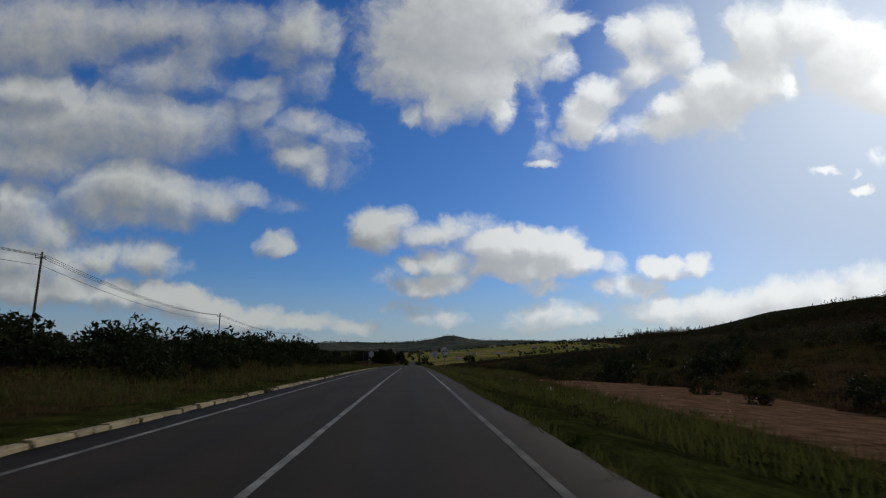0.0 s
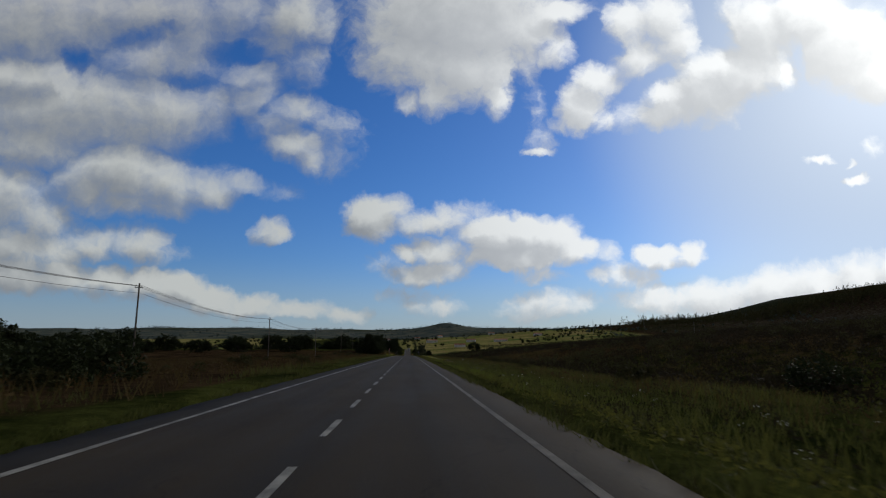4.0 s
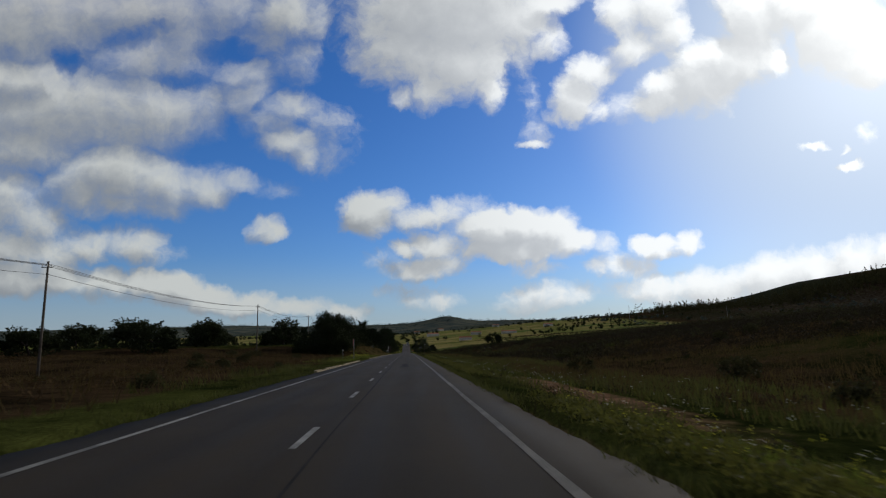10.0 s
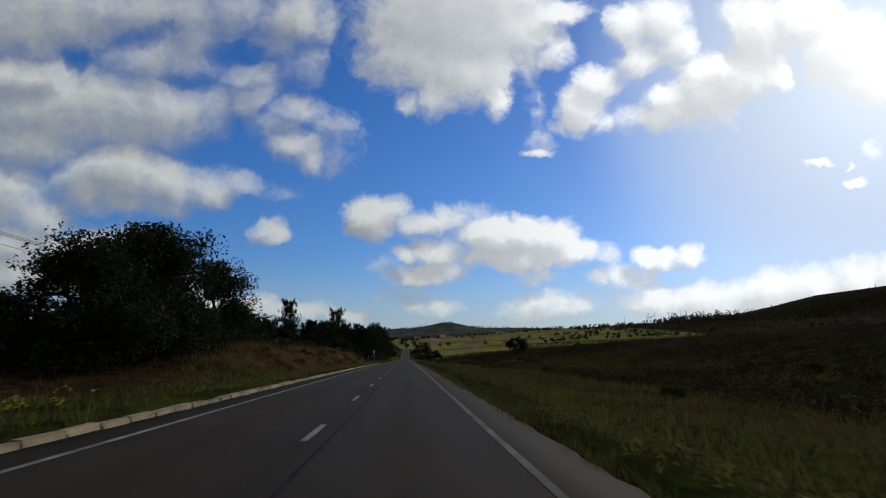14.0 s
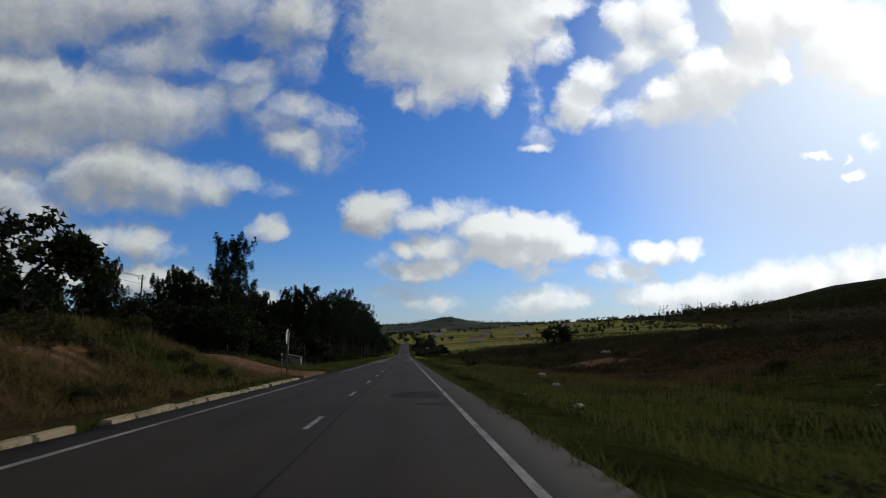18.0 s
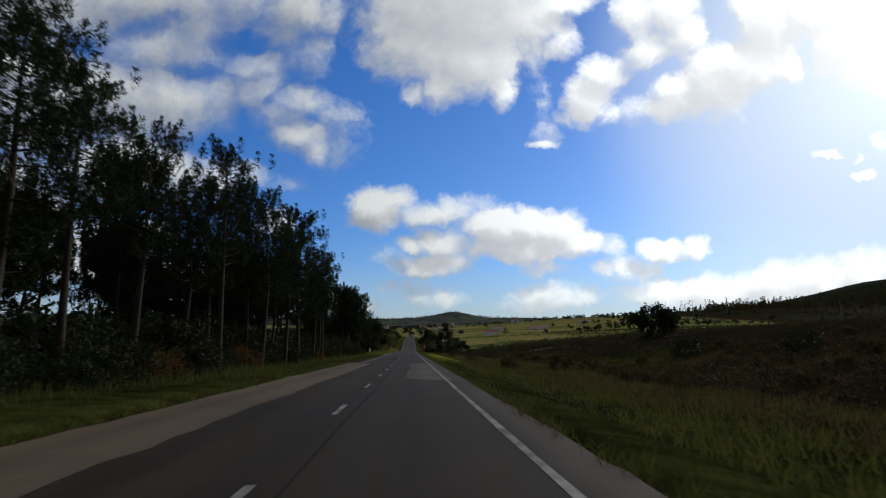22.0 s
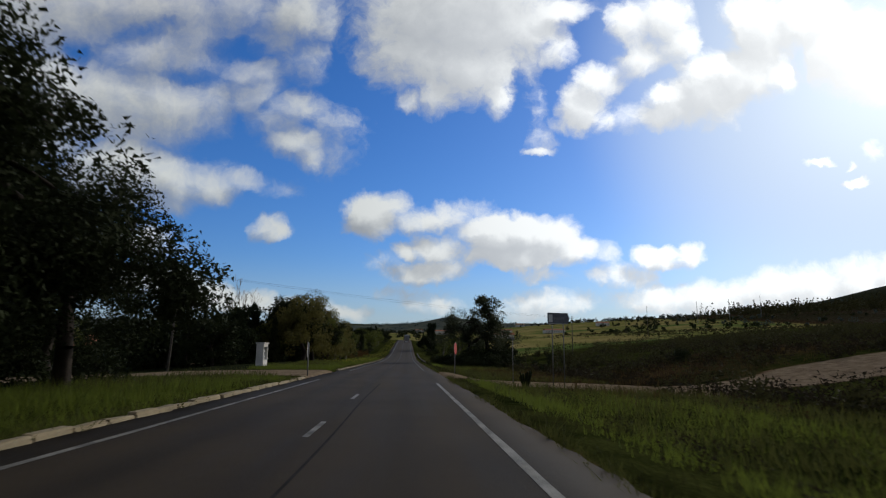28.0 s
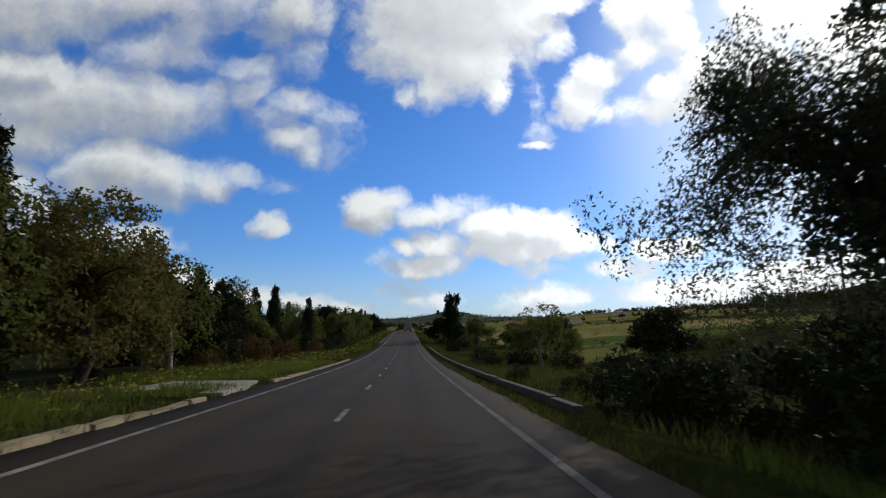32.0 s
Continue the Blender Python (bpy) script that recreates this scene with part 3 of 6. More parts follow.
def land_z(x, y):
    x, y = np.asarray(x, float), np.asarray(y, float)
    base = road_z(y)
    far = step(900, 1700, y)
    valley = np.interp(np.minimum(y, 1100), _ys, _zs)
    # left: a low verge, fields falling a little, a cut bank between 300 and 400 m
    xl = np.maximum(-x - 3.75, 0)
    left = 0.10 * step(0, 0.8, xl) - 0.7 * step(4, 26, xl) * (1 - win(y, 285, 440, 50)) + 0.003 * np.maximum(xl - 60, 0)
    left += win(y, 322, 388, 14) * (1.35 + 0.55 * step(4.5, 7.5, xl) * win(y, 340, 372, 12) + 0.35 * bumps(x, y, 2.6, 5.0)) * step(1.0, 4.6 + 1.2 * bumps(x, y, 5, 2.0), xl) + win(y, 285, 440, 40) * 0.9 * step(4, 25, xl)
    left += win(y, 392, 416, 9) * 0.95 * step(1.4, 7.5, xl)
    left += 0.5 * step(60, 200, xl)
    left += win(y, -30, 75, 12) * 0.7 * step(3, 10, xl)
    # right: the verge falls to a ditch, then the hillside climbs to a ridge
    xr = np.maximum(x - 4.0, 0)
    heath_rise = 0.10 * np.maximum(np.minimum(xr, 100) - 12, 0) * step(10, 40, xr)
    slope = np.maximum(xr - 100, 0)
    hill = 11 * (1 - np.exp(-slope / 150)) * (1 - 0.6 * step(800, 1180, y))
    right = -0.55 * step(0.2, 3.5, xr) - 0.5 * step(4, 20, xr) + heath_rise * (1 - 0.45 * step(655, 800, y)) + hill
    # the long hill that closes the view on the right
    crest = np.interp(x, (180, 400, 700, 935, 1136, 1328, 1700, 3000), (0, 20, 42, 54, 86, 132, 180, 180))
    right += crest * step(650, 1800, y + 0.12 * x) * (1 - step(1950, 2700, y))
    right -= win(y, -10, 32, 6) * 0.2 * step(4, 6, xr)
    z = base + np.where(x < 0, left, right)
    z += (0.10 * bumps(x, y, 2.3, 1.0) + 0.22 * bumps(x, y, 9.0, 2.0)) * step(1.5, 9, np.abs(x) - 3.8) + 1.2 * bumps(x, y, 70, 3.0) * step(60, 200, np.abs(x))
    # far country: a shallow valley, then the hills that close the view
    hills = (128 + 6 * np.sin(x / 260 + 0.5) + 4 * np.sin(x / 97) + 30 * np.exp(-((x - 265) / 115) ** 2)) * step(2500, 4100, y)
    hills += (34 + 8 * step(-60, 160, x)) * step(900, 2200, y) * (1 - step(2500, 4100, y)) * (0.88 + 0.14 * np.sin(x / 330 + y / 700))
    z += hills - far * 2.0 * (1 - step(1300, 2000, y))
    # the bed of the road
    z = np.where((x > ROAD_L - 0.25) & (x < ROAD_R + 0.2) & (y < 1100), base - 0.14, z)
    return z


def land(x, y):
    return float(land_z(x, y))


def zones(x, y):
    """How far each spot of the ground is heath, tilled field, wood floor or bare earth."""
    ax_ = np.abs(x)
    heath = win(x, -140, -7.5, 3) * win(y, 105, 322, 14) * 0.9 + win(x, 14, 230, 8) * win(y, -200, 640, 30) * (0.66 + 0.30 * bumps(x, y, 34, 4.0) + 0.25 * bumps(x, y, 11, 2.0))
    heath += win(x, -12, -5, 1.5) * win(y, 326, 384, 10) * 0.9 + win(x, -60, -6, 2) * win(y, -200, 95, 20) * 0.55
    heath += (0.75 + 0.25 * bumps(x, y, 90, 3.0)) * step(300, 450, x) * (1 - step(2000, 2300, y))
    field = step(900, 1050, y) * (x > -40) * (1 - step(420, 620, x)) + step(170, 330, -x) * (0.3 + 0.45 * step(350, 700, y))
    field = np.where((x > 20) & (x < 420), np.maximum(field, 0.95 * win(y - 0.85 * x, 722, 5000, 40)), field)
    field *= 1 - step(2300, 2900, y)
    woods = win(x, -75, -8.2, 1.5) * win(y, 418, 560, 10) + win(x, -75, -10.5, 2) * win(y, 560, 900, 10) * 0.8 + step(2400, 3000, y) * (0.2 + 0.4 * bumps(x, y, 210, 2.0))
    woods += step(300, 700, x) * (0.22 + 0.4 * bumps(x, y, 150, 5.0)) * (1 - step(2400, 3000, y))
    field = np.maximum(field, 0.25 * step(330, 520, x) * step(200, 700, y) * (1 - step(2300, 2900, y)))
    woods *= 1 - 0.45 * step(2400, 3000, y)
    earth = win(x, 11.5, 20, 1.8) * win(y, 6, 44, 6) * (0.8 + 0.3 * bumps(x, y, 3.0, 1.0)) + win(x, -60, -3, 0.5) * win(y + 0.25 * x, 400, 407, 1.2) + win(x, -9, -4.8, 1) * win(y, 330, 386, 8) * (0.26 + 0.5 * bumps(x, y, 1.5, 1.0) + 0.2 * bumps(x, y, 6.0, 2.0))
    gravel = win(x, 3.5, 90, 0.5) * win(y - 0.16 * x, 606.5, 615, 1.2) + win(x, -60, -3, 0.5) * win(y + 0.1 * x, 605, 615.5, 1.2)
    gravel += win(x, -60, -6.2, 0.6) * win(y + 0.05 * x, 672.5, 675, 0.6)
    earth += 0.35 * gravel
    earth += win(x, 9, 34, 5) * win(y - 0.2 * x, 443, 452, 3) * 0.75 + win(x, 8, 70, 5) * win(y - 0.9 * x, 546, 548.5, 1.6) * 0.62 + win(x, 10, 22, 4) * win(y, 200, 204, 2.5) * 0.6
    earth += win(x, 7.0, 8.8, 0.8) * win(y, 150, 240, 12) * (0.5 + 0.3 * bumps(x, y, 6, 2.0))
    earth += win(x, 3.5, 3.95, 0.25) * 0.5
    # where the ground takes the haze-greyed colour: farthest hills, partly the long hill
    hazed_upland = np.maximum(step(2350, 2600, y), 0.55 * step(420, 600, x) * step(0, 600, y)) * (0.75 + 0.3 * bumps(x, y, 170, 1.0))
    return heath, field, woods, np.clip(earth + gravel, 0, 1), hazed_upland, gravel


# ---- mesh helpers ----
def mesh_np(name, verts, faces, mat, smooth=False):
    """A mesh from numpy arrays: verts (n, 3), faces (m, k) of one size."""
    me = bpy.data.meshes.new(name)
    verts, faces = np.asarray(verts, np.float32), np.asarray(faces, np.int32)
    k = faces.shape[1]
    me.vertices.add(len(verts)), me.loops.add(faces.size), me.polygons.add(len(faces))
    me.vertices.foreach_set("co", verts.ravel())
    me.loops.foreach_set("vertex_index", faces.ravel())
    me.polygons.foreach_set("loop_start", np.arange(0, faces.size, k, dtype=np.int32))
    if smooth:
        me.polygons.foreach_set("use_smooth", np.ones(len(faces), bool))
    me.update(calc_edges=True)
    me.materials.append(mat)
    return me


def mesh_bm(name, bm, mat, smooth=False):
    me = bpy.data.meshes.new(name)
    bmesh.ops.recalc_face_normals(bm, faces=bm.faces)
    for f in bm.faces:
        f.smooth = smooth
    bm.to_mesh(me)
    bm.free()
    me.materials.append(mat)
    return me


def part(name, me, parent, label="", at=None):
    ob = new(name, me)
    ob.parent = parent
    if at is not None:
        ob.matrix_basis = at
    return tagged(ob, label) if label else ob


def thing(name, x, y, z, rz=0, label="", category="", group="", kind="", tilt=(0, 0)):
    ob = new(name)
    ob.matrix_basis = pose(x, y, z, tilt[0], tilt[1], rz)
    return tagged(ob, label, category, group, kind)


def box(w, d, h, at=(0, 0, 0), bevel=0.0, bm=None):
    """A box w x d x h with its foot's middle at `at`."""
    bm = bm or bmesh.new()
    r = bmesh.ops.create_cube(bm, size=1, matrix=Matrix.Translation((at[0], at[1], at[2] + h / 2)) @ Matrix.Diagonal((w, d, h, 1)))
    if bevel:
        es = {e for v in r["verts"] for e in v.link_edges}
        bmesh.ops.bevel(bm, geom=list(es), offset=bevel, segments=2, affect="EDGES")
    return bm


def tube(bm, a, b, ra, rb, sides=8):
    a, b = Vector(a), Vector(b)
    m = Matrix.Translation((a + b) / 2) @ (b - a).to_track_quat("Z", "Y").to_matrix().to_4x4()
    bmesh.ops.create_cone(bm, cap_ends=True, segments=sides, radius1=ra, radius2=rb, depth=(b - a).length, matrix=m)
    return bm


def limbs(segments, sides=6):
    """Tapered round limbs: rows of (start, end, start radius, end radius)."""
    vs, fs = [], []
    ang = np.linspace(0, 2 * math.pi, sides, endpoint=False)
    for a, b, ra, rb in segments:
        a, b = np.array(a, float), np.array(b, float)
        w = b - a
        w = w / (np.linalg.norm(w) + 1e-9)
        s = np.cross(w, (0.3, 0.9, 0.1) if abs(w[1]) < 0.9 else (1, 0, 0))
        s = s / np.linalg.norm(s)
        q = np.cross(w, s)
        ring = np.outer(np.cos(ang), s) + np.outer(np.sin(ang), q)
        i = len(vs) * 2 * sides
        vs.append(np.vstack((a + ring * ra, b + ring * rb)))
        j = np.arange(sides)
        fs.append(np.stack((i + j, i + (j + 1) % sides, i + sides + (j + 1) % sides, i + sides + j), 1))
    return np.vstack(vs), np.vstack(fs)


def leaf_cards(rng, centres, radii, per, size, aspect=0.5, flat=1.0, outward=0.0):
    """Small four-cornered leaves scattered in balls round the centres."""
    centres, radii = np.asarray(centres, float), np.asarray(radii, float)
    c = np.repeat(centres, per, 0)
    d = rng.normal(size=(len(c), 3))
    d /= np.linalg.norm(d, axis=1, keepdims=True)
    rad = np.repeat(radii, per)[:, None] * rng.uniform(0.25, 1, (len(c), 1)) ** 0.5
    p = c + d * rad * (1, 1, flat)
    a = rng.normal(size=(len(c), 3)) + d * outward
    a /= np.linalg.norm(a, axis=1, keepdims=True)
    b = np.cross(a, rng.normal(size=(len(c), 3)))
    b /= np.linalg.norm(b, axis=1, keepdims=True)
    s = size * rng.uniform(0.6, 1.3, (len(c), 1))
    v = np.stack((p - a * s * 0.5 - b * s * aspect * 0.45, p - a * s * 0.35 + b * s * aspect * 0.65, p + a * s * 0.7), 1).reshape(-1, 3)
    return v, np.arange(len(v)).reshape(-1, 3)


def blades(rng, pts, h, w, per=5, spread=0.12, lean=0.35):
    """Tufts of grass: each blade a thin triangle."""
    c = np.repeat(pts, per, 0)
    k = len(c)
    hh = np.repeat(np.broadcast_to(h, (len(pts),)), per) * rng.uniform(0.5, 1.2, k)
    foot = c + np.column_stack((rng.normal(0, spread, k), rng.normal(0, spread, k), np.full(k, -0.04)))
    ang = rng.uniform(0, 2 * math.pi, k)
    side = np.column_stack((np.cos(ang), np.sin(ang), np.zeros(k))) * (w * hh[:, None] / 0.4 + 0.004)
    tip = foot + np.column_stack((rng.normal(0, lean, k) * hh, rng.normal(0, lean, k) * hh, hh + 0.04))
    v = np.stack((foot - side, foot + side, tip), 1).reshape(-1, 3)
    return v, np.arange(len(v)).reshape(-1, 3)


# ---- trees ----
def pine_meshes(seed, height, crown_from=0.4, width=2.6, bushy=1.0, per=22, needle=0.30, slim=0.26, shoots=6):
    rng = np.random.default_rng(seed)
    top = np.array([rng.normal(0, 0.3), rng.normal(0, 0.3), height])
    mid = np.array([rng.normal(0, 0.25), rng.normal(0, 0.25), height * 0.5])
    r = 0.012 * height + 0.05

    def along(k):
        return mid * 2 * k if k < 0.5 else mid + (top - mid) * (k - 0.5) * 2
    ks = np.linspace(0, 1, 9)
    trunk = [(along(a), along(b), r * (1 - 0.9 * a), r * (1 - 0.9 * b)) for a, b in zip(ks[:-1], ks[1:])]
    boughs, tufts, sizes = [], [], []
    for i in range(int(46 * bushy)):
        k = crown_from + (1 - crown_from) * (i + rng.uniform(0, 1)) / (46 * bushy)
        shape = math.sin(min(1, (k - crown_from) / (1 - crown_from) * 1.15 + 0.22) * math.pi * 0.86) ** 0.8
        ln = width * (0.35 + 0.75 * shape) * rng.uniform(0.6, 1.15)
        az = i * 2.4 + rng.uniform(-0.5, 0.5)
        rise = rng.uniform(0.0, 0.55) + 0.5 * max(0, k - 0.8)
        o = along(k)
        e = o + ln * np.array([math.cos(az), math.sin(az), rise])
        m = o + (e - o) * 0.55 + (0, 0, -0.08 * ln)
        boughs += [(o, m, 0.028 + 0.008 * ln, 0.018), (m, e, 0.018, 0.008)]
        for q in np.linspace(0.42, 1.0, shoots):   # stubby upright shoots, closer together at the tip
            b = (o + (m - o) * q / 0.55) if q < 0.55 else m + (e - m) * (q - 0.55) / 0.45
            side = rng.normal(0, 0.17 * ln ** 0.5, 3)
            foot, tall = b + side * (1, 1, 0.35), rng.uniform(0.4, 0.75)
            for rise_, thick in ((0.0, 1.0), (0.5 * tall, 0.8), (tall, 0.5)):   # a finger of needles, thinner towards its tip
                tufts.append(foot + (0, 0, rise_))
                sizes.append(rng.uniform(0.22, 0.34) * (0.8 + 0.08 * width) * thick)
    for i in range(max(2, int(6 * (1 - crown_from)))):   # dead snags under the crown
        k = rng.uniform(0.08, max(0.1, crown_from))
        az = rng.uniform(0, 6.28)
        o = along(k)
        boughs.append((o, o + rng.uniform(0.5, 1.3) * np.array([math.cos(az), math.sin(az), 0.15]), 0.03, 0.008))
    tufts.append(top), sizes.append(0.45)
    wv, wf = limbs(trunk, 8)
    bv, bf = limbs(boughs, 4)
    lv, lf = leaf_cards(rng, tufts, sizes, per, needle, slim, 1.0, 1.6)
    return mesh_np("trunk", wv, wf, BARK, True), mesh_np("boughs", bv, bf, BARK), mesh_np("crown", lv, lf, PINE_LEAF)


def i_in(p, spread):
    return p[0] ** 2 + p[1] ** 2 < (0.95 * spread) ** 2


def oak_meshes(seed, height, spread, trunk_h=0.25, leaf=OAK_LEAF, clumps=150, per=26, size=0.40, low=0.03, bark=BARK, gaps=0.0):
    rng = np.random.default_rng(seed)
    segs, tips = [], []

    def grow(p, d, ln, r, depth):
        e = p + d * ln
        bend = p + d * ln * 0.5 + rng.normal(0, 0.06 * ln, 3)
        segs.extend([(p, bend, r, r * 0.85), (bend, e, r * 0.85, r * 0.7)])
        if depth >= 2:
            tips.append(e), tips.append(bend)
        if depth >= 4:
            return
        for _ in range(3 if depth < 2 else 2):
            w = d + rng.normal(0, 0.62, 3) * (1, 1, 0.55)
            w[2] = abs(w[2]) * 0.7 + 0.12
            w = w / np.linalg.norm(w) * (1, 1, 1)
            grow(e, w, ln * rng.uniform(0.62, 0.85), r * 0.62, depth + 1)
    grow(np.zeros(3), np.array([rng.normal(0, 0.1), rng.normal(0, 0.1), 1.0]), height * trunk_h, 0.03 * height + 0.04, 0)
    tips = np.array(tips)
    ext = np.percentile(np.abs(tips[:, :2]), 92)
    k = np.array([spread / max(ext, 0.1), spread / max(ext, 0.1), 0.93 * height / tips[:, 2].max()])
    segs = [(np.array(a) * k, np.array(b) * k, ra, rb) for a, b, ra, rb in segs]
    tips = tips * k

    def dome(p):
        r2 = (p[..., 0] ** 2 + p[..., 1] ** 2) / spread ** 2
        return p * np.stack((np.ones_like(r2), np.ones_like(r2), 1 - 0.38 * np.clip(r2, 0, 1.2)), -1)
    tips = dome(tips)
    segs = [(dome(a), dome(b), ra, rb) for a, b, ra, rb in segs if i_in(a, spread) and i_in(b, spread)]
    pick = tips[rng.integers(0, len(tips), clumps)] + rng.normal(0, 0.09 * spread, (clumps, 3))
    if low < 1:   # fill the skirt of the crown down to `low`
        az, rr = rng.uniform(0, 6.28, clumps // 2), spread * rng.uniform(0.35, 0.92, clumps // 2) ** 0.7
        zz = height * (low + (0.9 - low) * rng.uniform(0, 1, clumps // 2))
        rr *= np.sqrt(np.clip(1 - ((zz / height - 0.42) / 0.62) ** 2, 0.05, 1))
        pick = np.vstack((pick, np.column_stack((rr * np.cos(az), rr * np.sin(az), zz))))
    pick[:, 2] = np.clip(pick[:, 2], height * low, height)
    lv, lf = leaf_cards(rng, pick, rng.uniform(0.08, 0.17, len(pick)) * (spread + height * 0.3) * (1 - 0.3 * gaps), per, size, 0.62, 0.8)
    wv, wf = limbs(segs, 6)
    n_trunk = 2 * 12
    keep = wf.max(1) < n_trunk
    return mesh_np("trunk", wv[:n_trunk], wf[keep], bark, True), mesh_np("limbs", wv[n_trunk:], wf[~keep] - n_trunk, bark, True), mesh_np("crown", lv, lf, leaf)


def cypress_meshes(seed, height, width, leaf=OAK_LEAF):
    rng = np.random.default_rng(seed)
    k = rng.uniform(0.03, 1, 150) ** 1.1
    az = rng.uniform(0, 6.28, 150)
    r = width * (1 - k) ** 0.75 * np.sqrt(rng.uniform(0.05, 1, 150)) * np.minimum(1, k * 9)
    c = np.column_stack((r * np.cos(az), r * np.sin(az), k * height))
    lv, lf = leaf_cards(rng, c, 0.16 * width + 0.12 + 0 * k, 24, 0.2, 0.4, 1.2, 0.6)
    wv, wf = limbs([((0, 0, 0), (0, 0, height * 0.5), 0.1, 0.06), ((0, 0, height * 0.5), (0.05, 0, height * 0.96), 0.06, 0.01)], 6)
    bv, bf = limbs([((0, 0, q * height * 0.9), (q2 * 0.7 * math.cos(a), q2 * 0.7 * math.sin(a), q * height * 0.9 + 0.35), 0.025, 0.008)
                    for q, q2, a in zip(np.linspace(0.1, 0.9, 14), width * (1 - np.linspace(0.1, 0.9, 14)), rng.uniform(0, 6.28, 14))], 4)
    return mesh_np("trunk", wv, wf, BARK, True), mesh_np("boughs", bv, bf, BARK), mesh_np("crown", lv, lf, leaf)


def bare_meshes(seed, height, spread):
    rng = np.random.default_rng(seed)
    segs = []

    def grow(p, d, ln, r, depth):
        e = p + d * ln
        segs.append((p, e, r, r * 0.7))
        if depth < 5:
            for _ in range(3 if depth else 4):
                w = d + rng.normal(0, 0.42, 3)
                w[2] = abs(w[2]) + 0.2
                grow(p + (e - p) * rng.uniform(0.55, 1), w / np.linalg.norm(w), ln * rng.uniform(0.55, 0.8), max(0.008, r * 0.55), depth + 1)
    grow(np.zeros(3), np.array([0, 0, 1.0]), height * 0.36, 0.10, 0)
    v, f = limbs(segs, 4)
    k = np.array([spread / np.abs(v[:, :2]).max(), spread / np.abs(v[:, :2]).max(), height / v[:, 2].max()])
    nt = 8
    keep = f.max(1) < nt
    return mesh_np("trunk", v[:nt] * k, f[keep], PALE_BARK, True), mesh_np("branches", v[nt:] * k, f[~keep] - nt, PALE_BARK)


def bush_meshes(seed, height, width, leaf, clumps=34, per=26, size=0.2):
    rng = np.random.default_rng(seed)
    az, rr = rng.uniform(0, 6.28, clumps), width * np.sqrt(rng.uniform(0, 1, clumps)) * 0.85
    z = height * rng.uniform(0.08, 0.9, clumps) * np.sqrt(np.clip(1.02 - (rr / width) ** 2, 0.1, 1))
    c = np.column_stack((rr * np.cos(az), rr * np.sin(az), z))
    lv, lf = leaf_cards(rng, c, 0.26 * min(width, height * 1.3) * rng.uniform(0.7, 1.3, clumps), per, size, 0.5, 0.9)
    stems = [((rng.normal(0, 0.06), rng.normal(0, 0.06), -0.05), tuple(q * (0.8, 0.8, 0.85)), 0.03, 0.01) for q in c[:10]]
    wv, wf = limbs(stems, 4)
    return mesh_np("stems", wv, wf, BARK), mesh_np("leaves", lv, lf, leaf)


KINDS = {}


def kind(key, name, label, category, meshes, names):
    """A pattern of a plant, which plant() copies to its places."""
    KINDS[key] = (name, label, category, meshes, names)


def plant(key, x, y, size=1.0, rz=None, group="", sink=0.05, sx=1.0, label=""):
    name, lab, cat, meshes, names = KINDS[key]
    ob = new(name)
    z = land(x, y) - sink
    ob.matrix_basis = Matrix.LocRotScale((x, y, z), Euler((0, 0, random.uniform(0, 6.28) if rz is None else rz)), (size * sx, size * sx, size))
    tagged(ob, label or lab, cat, group)
    for nm, me in zip(names, meshes):
        p = part(nm, me, ob)
        if nm not in ('trunk', 'crown', 'foliage'):
            tagged(p, kind='stuff')
    return ob


PINE_N, OAK_N, BUSH_N = ("trunk", "branchwork", "crown"), ("trunk", "branchwork", "crown"), ("woody_base", "foliage")
for i, (h, cf, w, b) in enumerate(((11.5, 0.42, 2.5, 1.0), (12.5, 0.5, 2.7, 0.9), (10.5, 0.22, 2.4, 1.2), (12.0, 0.33, 2.9, 1.1), (9.0, 0.12, 2.0, 1.15))):
    kind("pine%d" % i, "pine_tree", "tall dark green pine with bare lower trunk" if cf > 0.3 else "dark green pine branched down to its foot", "tree", pine_meshes(20 + i, h, cf, w, b), PINE_N)
for i, (h, cf, w) in enumerate(((12.0, 0.40, 2.6), (11.0, 0.34, 2.4), (12.8, 0.45, 2.8))):
    kind("near_pine%d" % i, "pine_tree", "tall roadside pine with bare reddish lower trunk and tufted crown", "tree", pine_meshes(30 + i, h, cf, w, 0.9, 30, 0.20, 0.20, 5), PINE_N)
kind("bushy_pine", "pine_tree", "bushy dark green pine branched nearly to its foot", "tree", pine_meshes(36, 11.0, 0.16, 2.4, 1.6, 32, 0.22, 0.20, 5), PINE_N)
for i in range(3):
    kind("oak%d" % i, "oak_tree", "dense dark evergreen oak with a rounded crown", "tree", oak_meshes(40 + i, 7.5, 3.6), OAK_N)
kind("cork", "cork_oak", "spreading cork oak with open dark crown and crooked limbs", "tree",
     oak_meshes(52, 7.6, 4.1, 0.26, CORK_LEAF, 330, 84, 0.082, 0.04, BARK, 1.25), OAK_N)
for i in range(2):
    kind("round%d" % i, "round_tree", "dark round-crowned tree standing in the open field", "tree", oak_meshes(60 + i, 7.0, 4.6, 0.2, OAK_LEAF, 150, 22, 0.5, 0.02), OAK_N)
for i in range(2):
    kind("light%d" % i, "broadleaf_tree", "light green leafy tree beside the road", "tree", oak_meshes(70 + i, 7.5, 2.9, 0.3, LIGHT_LEAF, 140, 26, 0.22, 0.1, PALE_BARK), OAK_N)
kind("grove", "oak_tree", "tall leafy oak with a bare trunk and full dark crown", "tree", oak_meshes(58, 8.4, 3.7, 0.3, OAK_LEAF, 200, 56, 0.2, 0.22, BARK, 0.3), OAK_N)
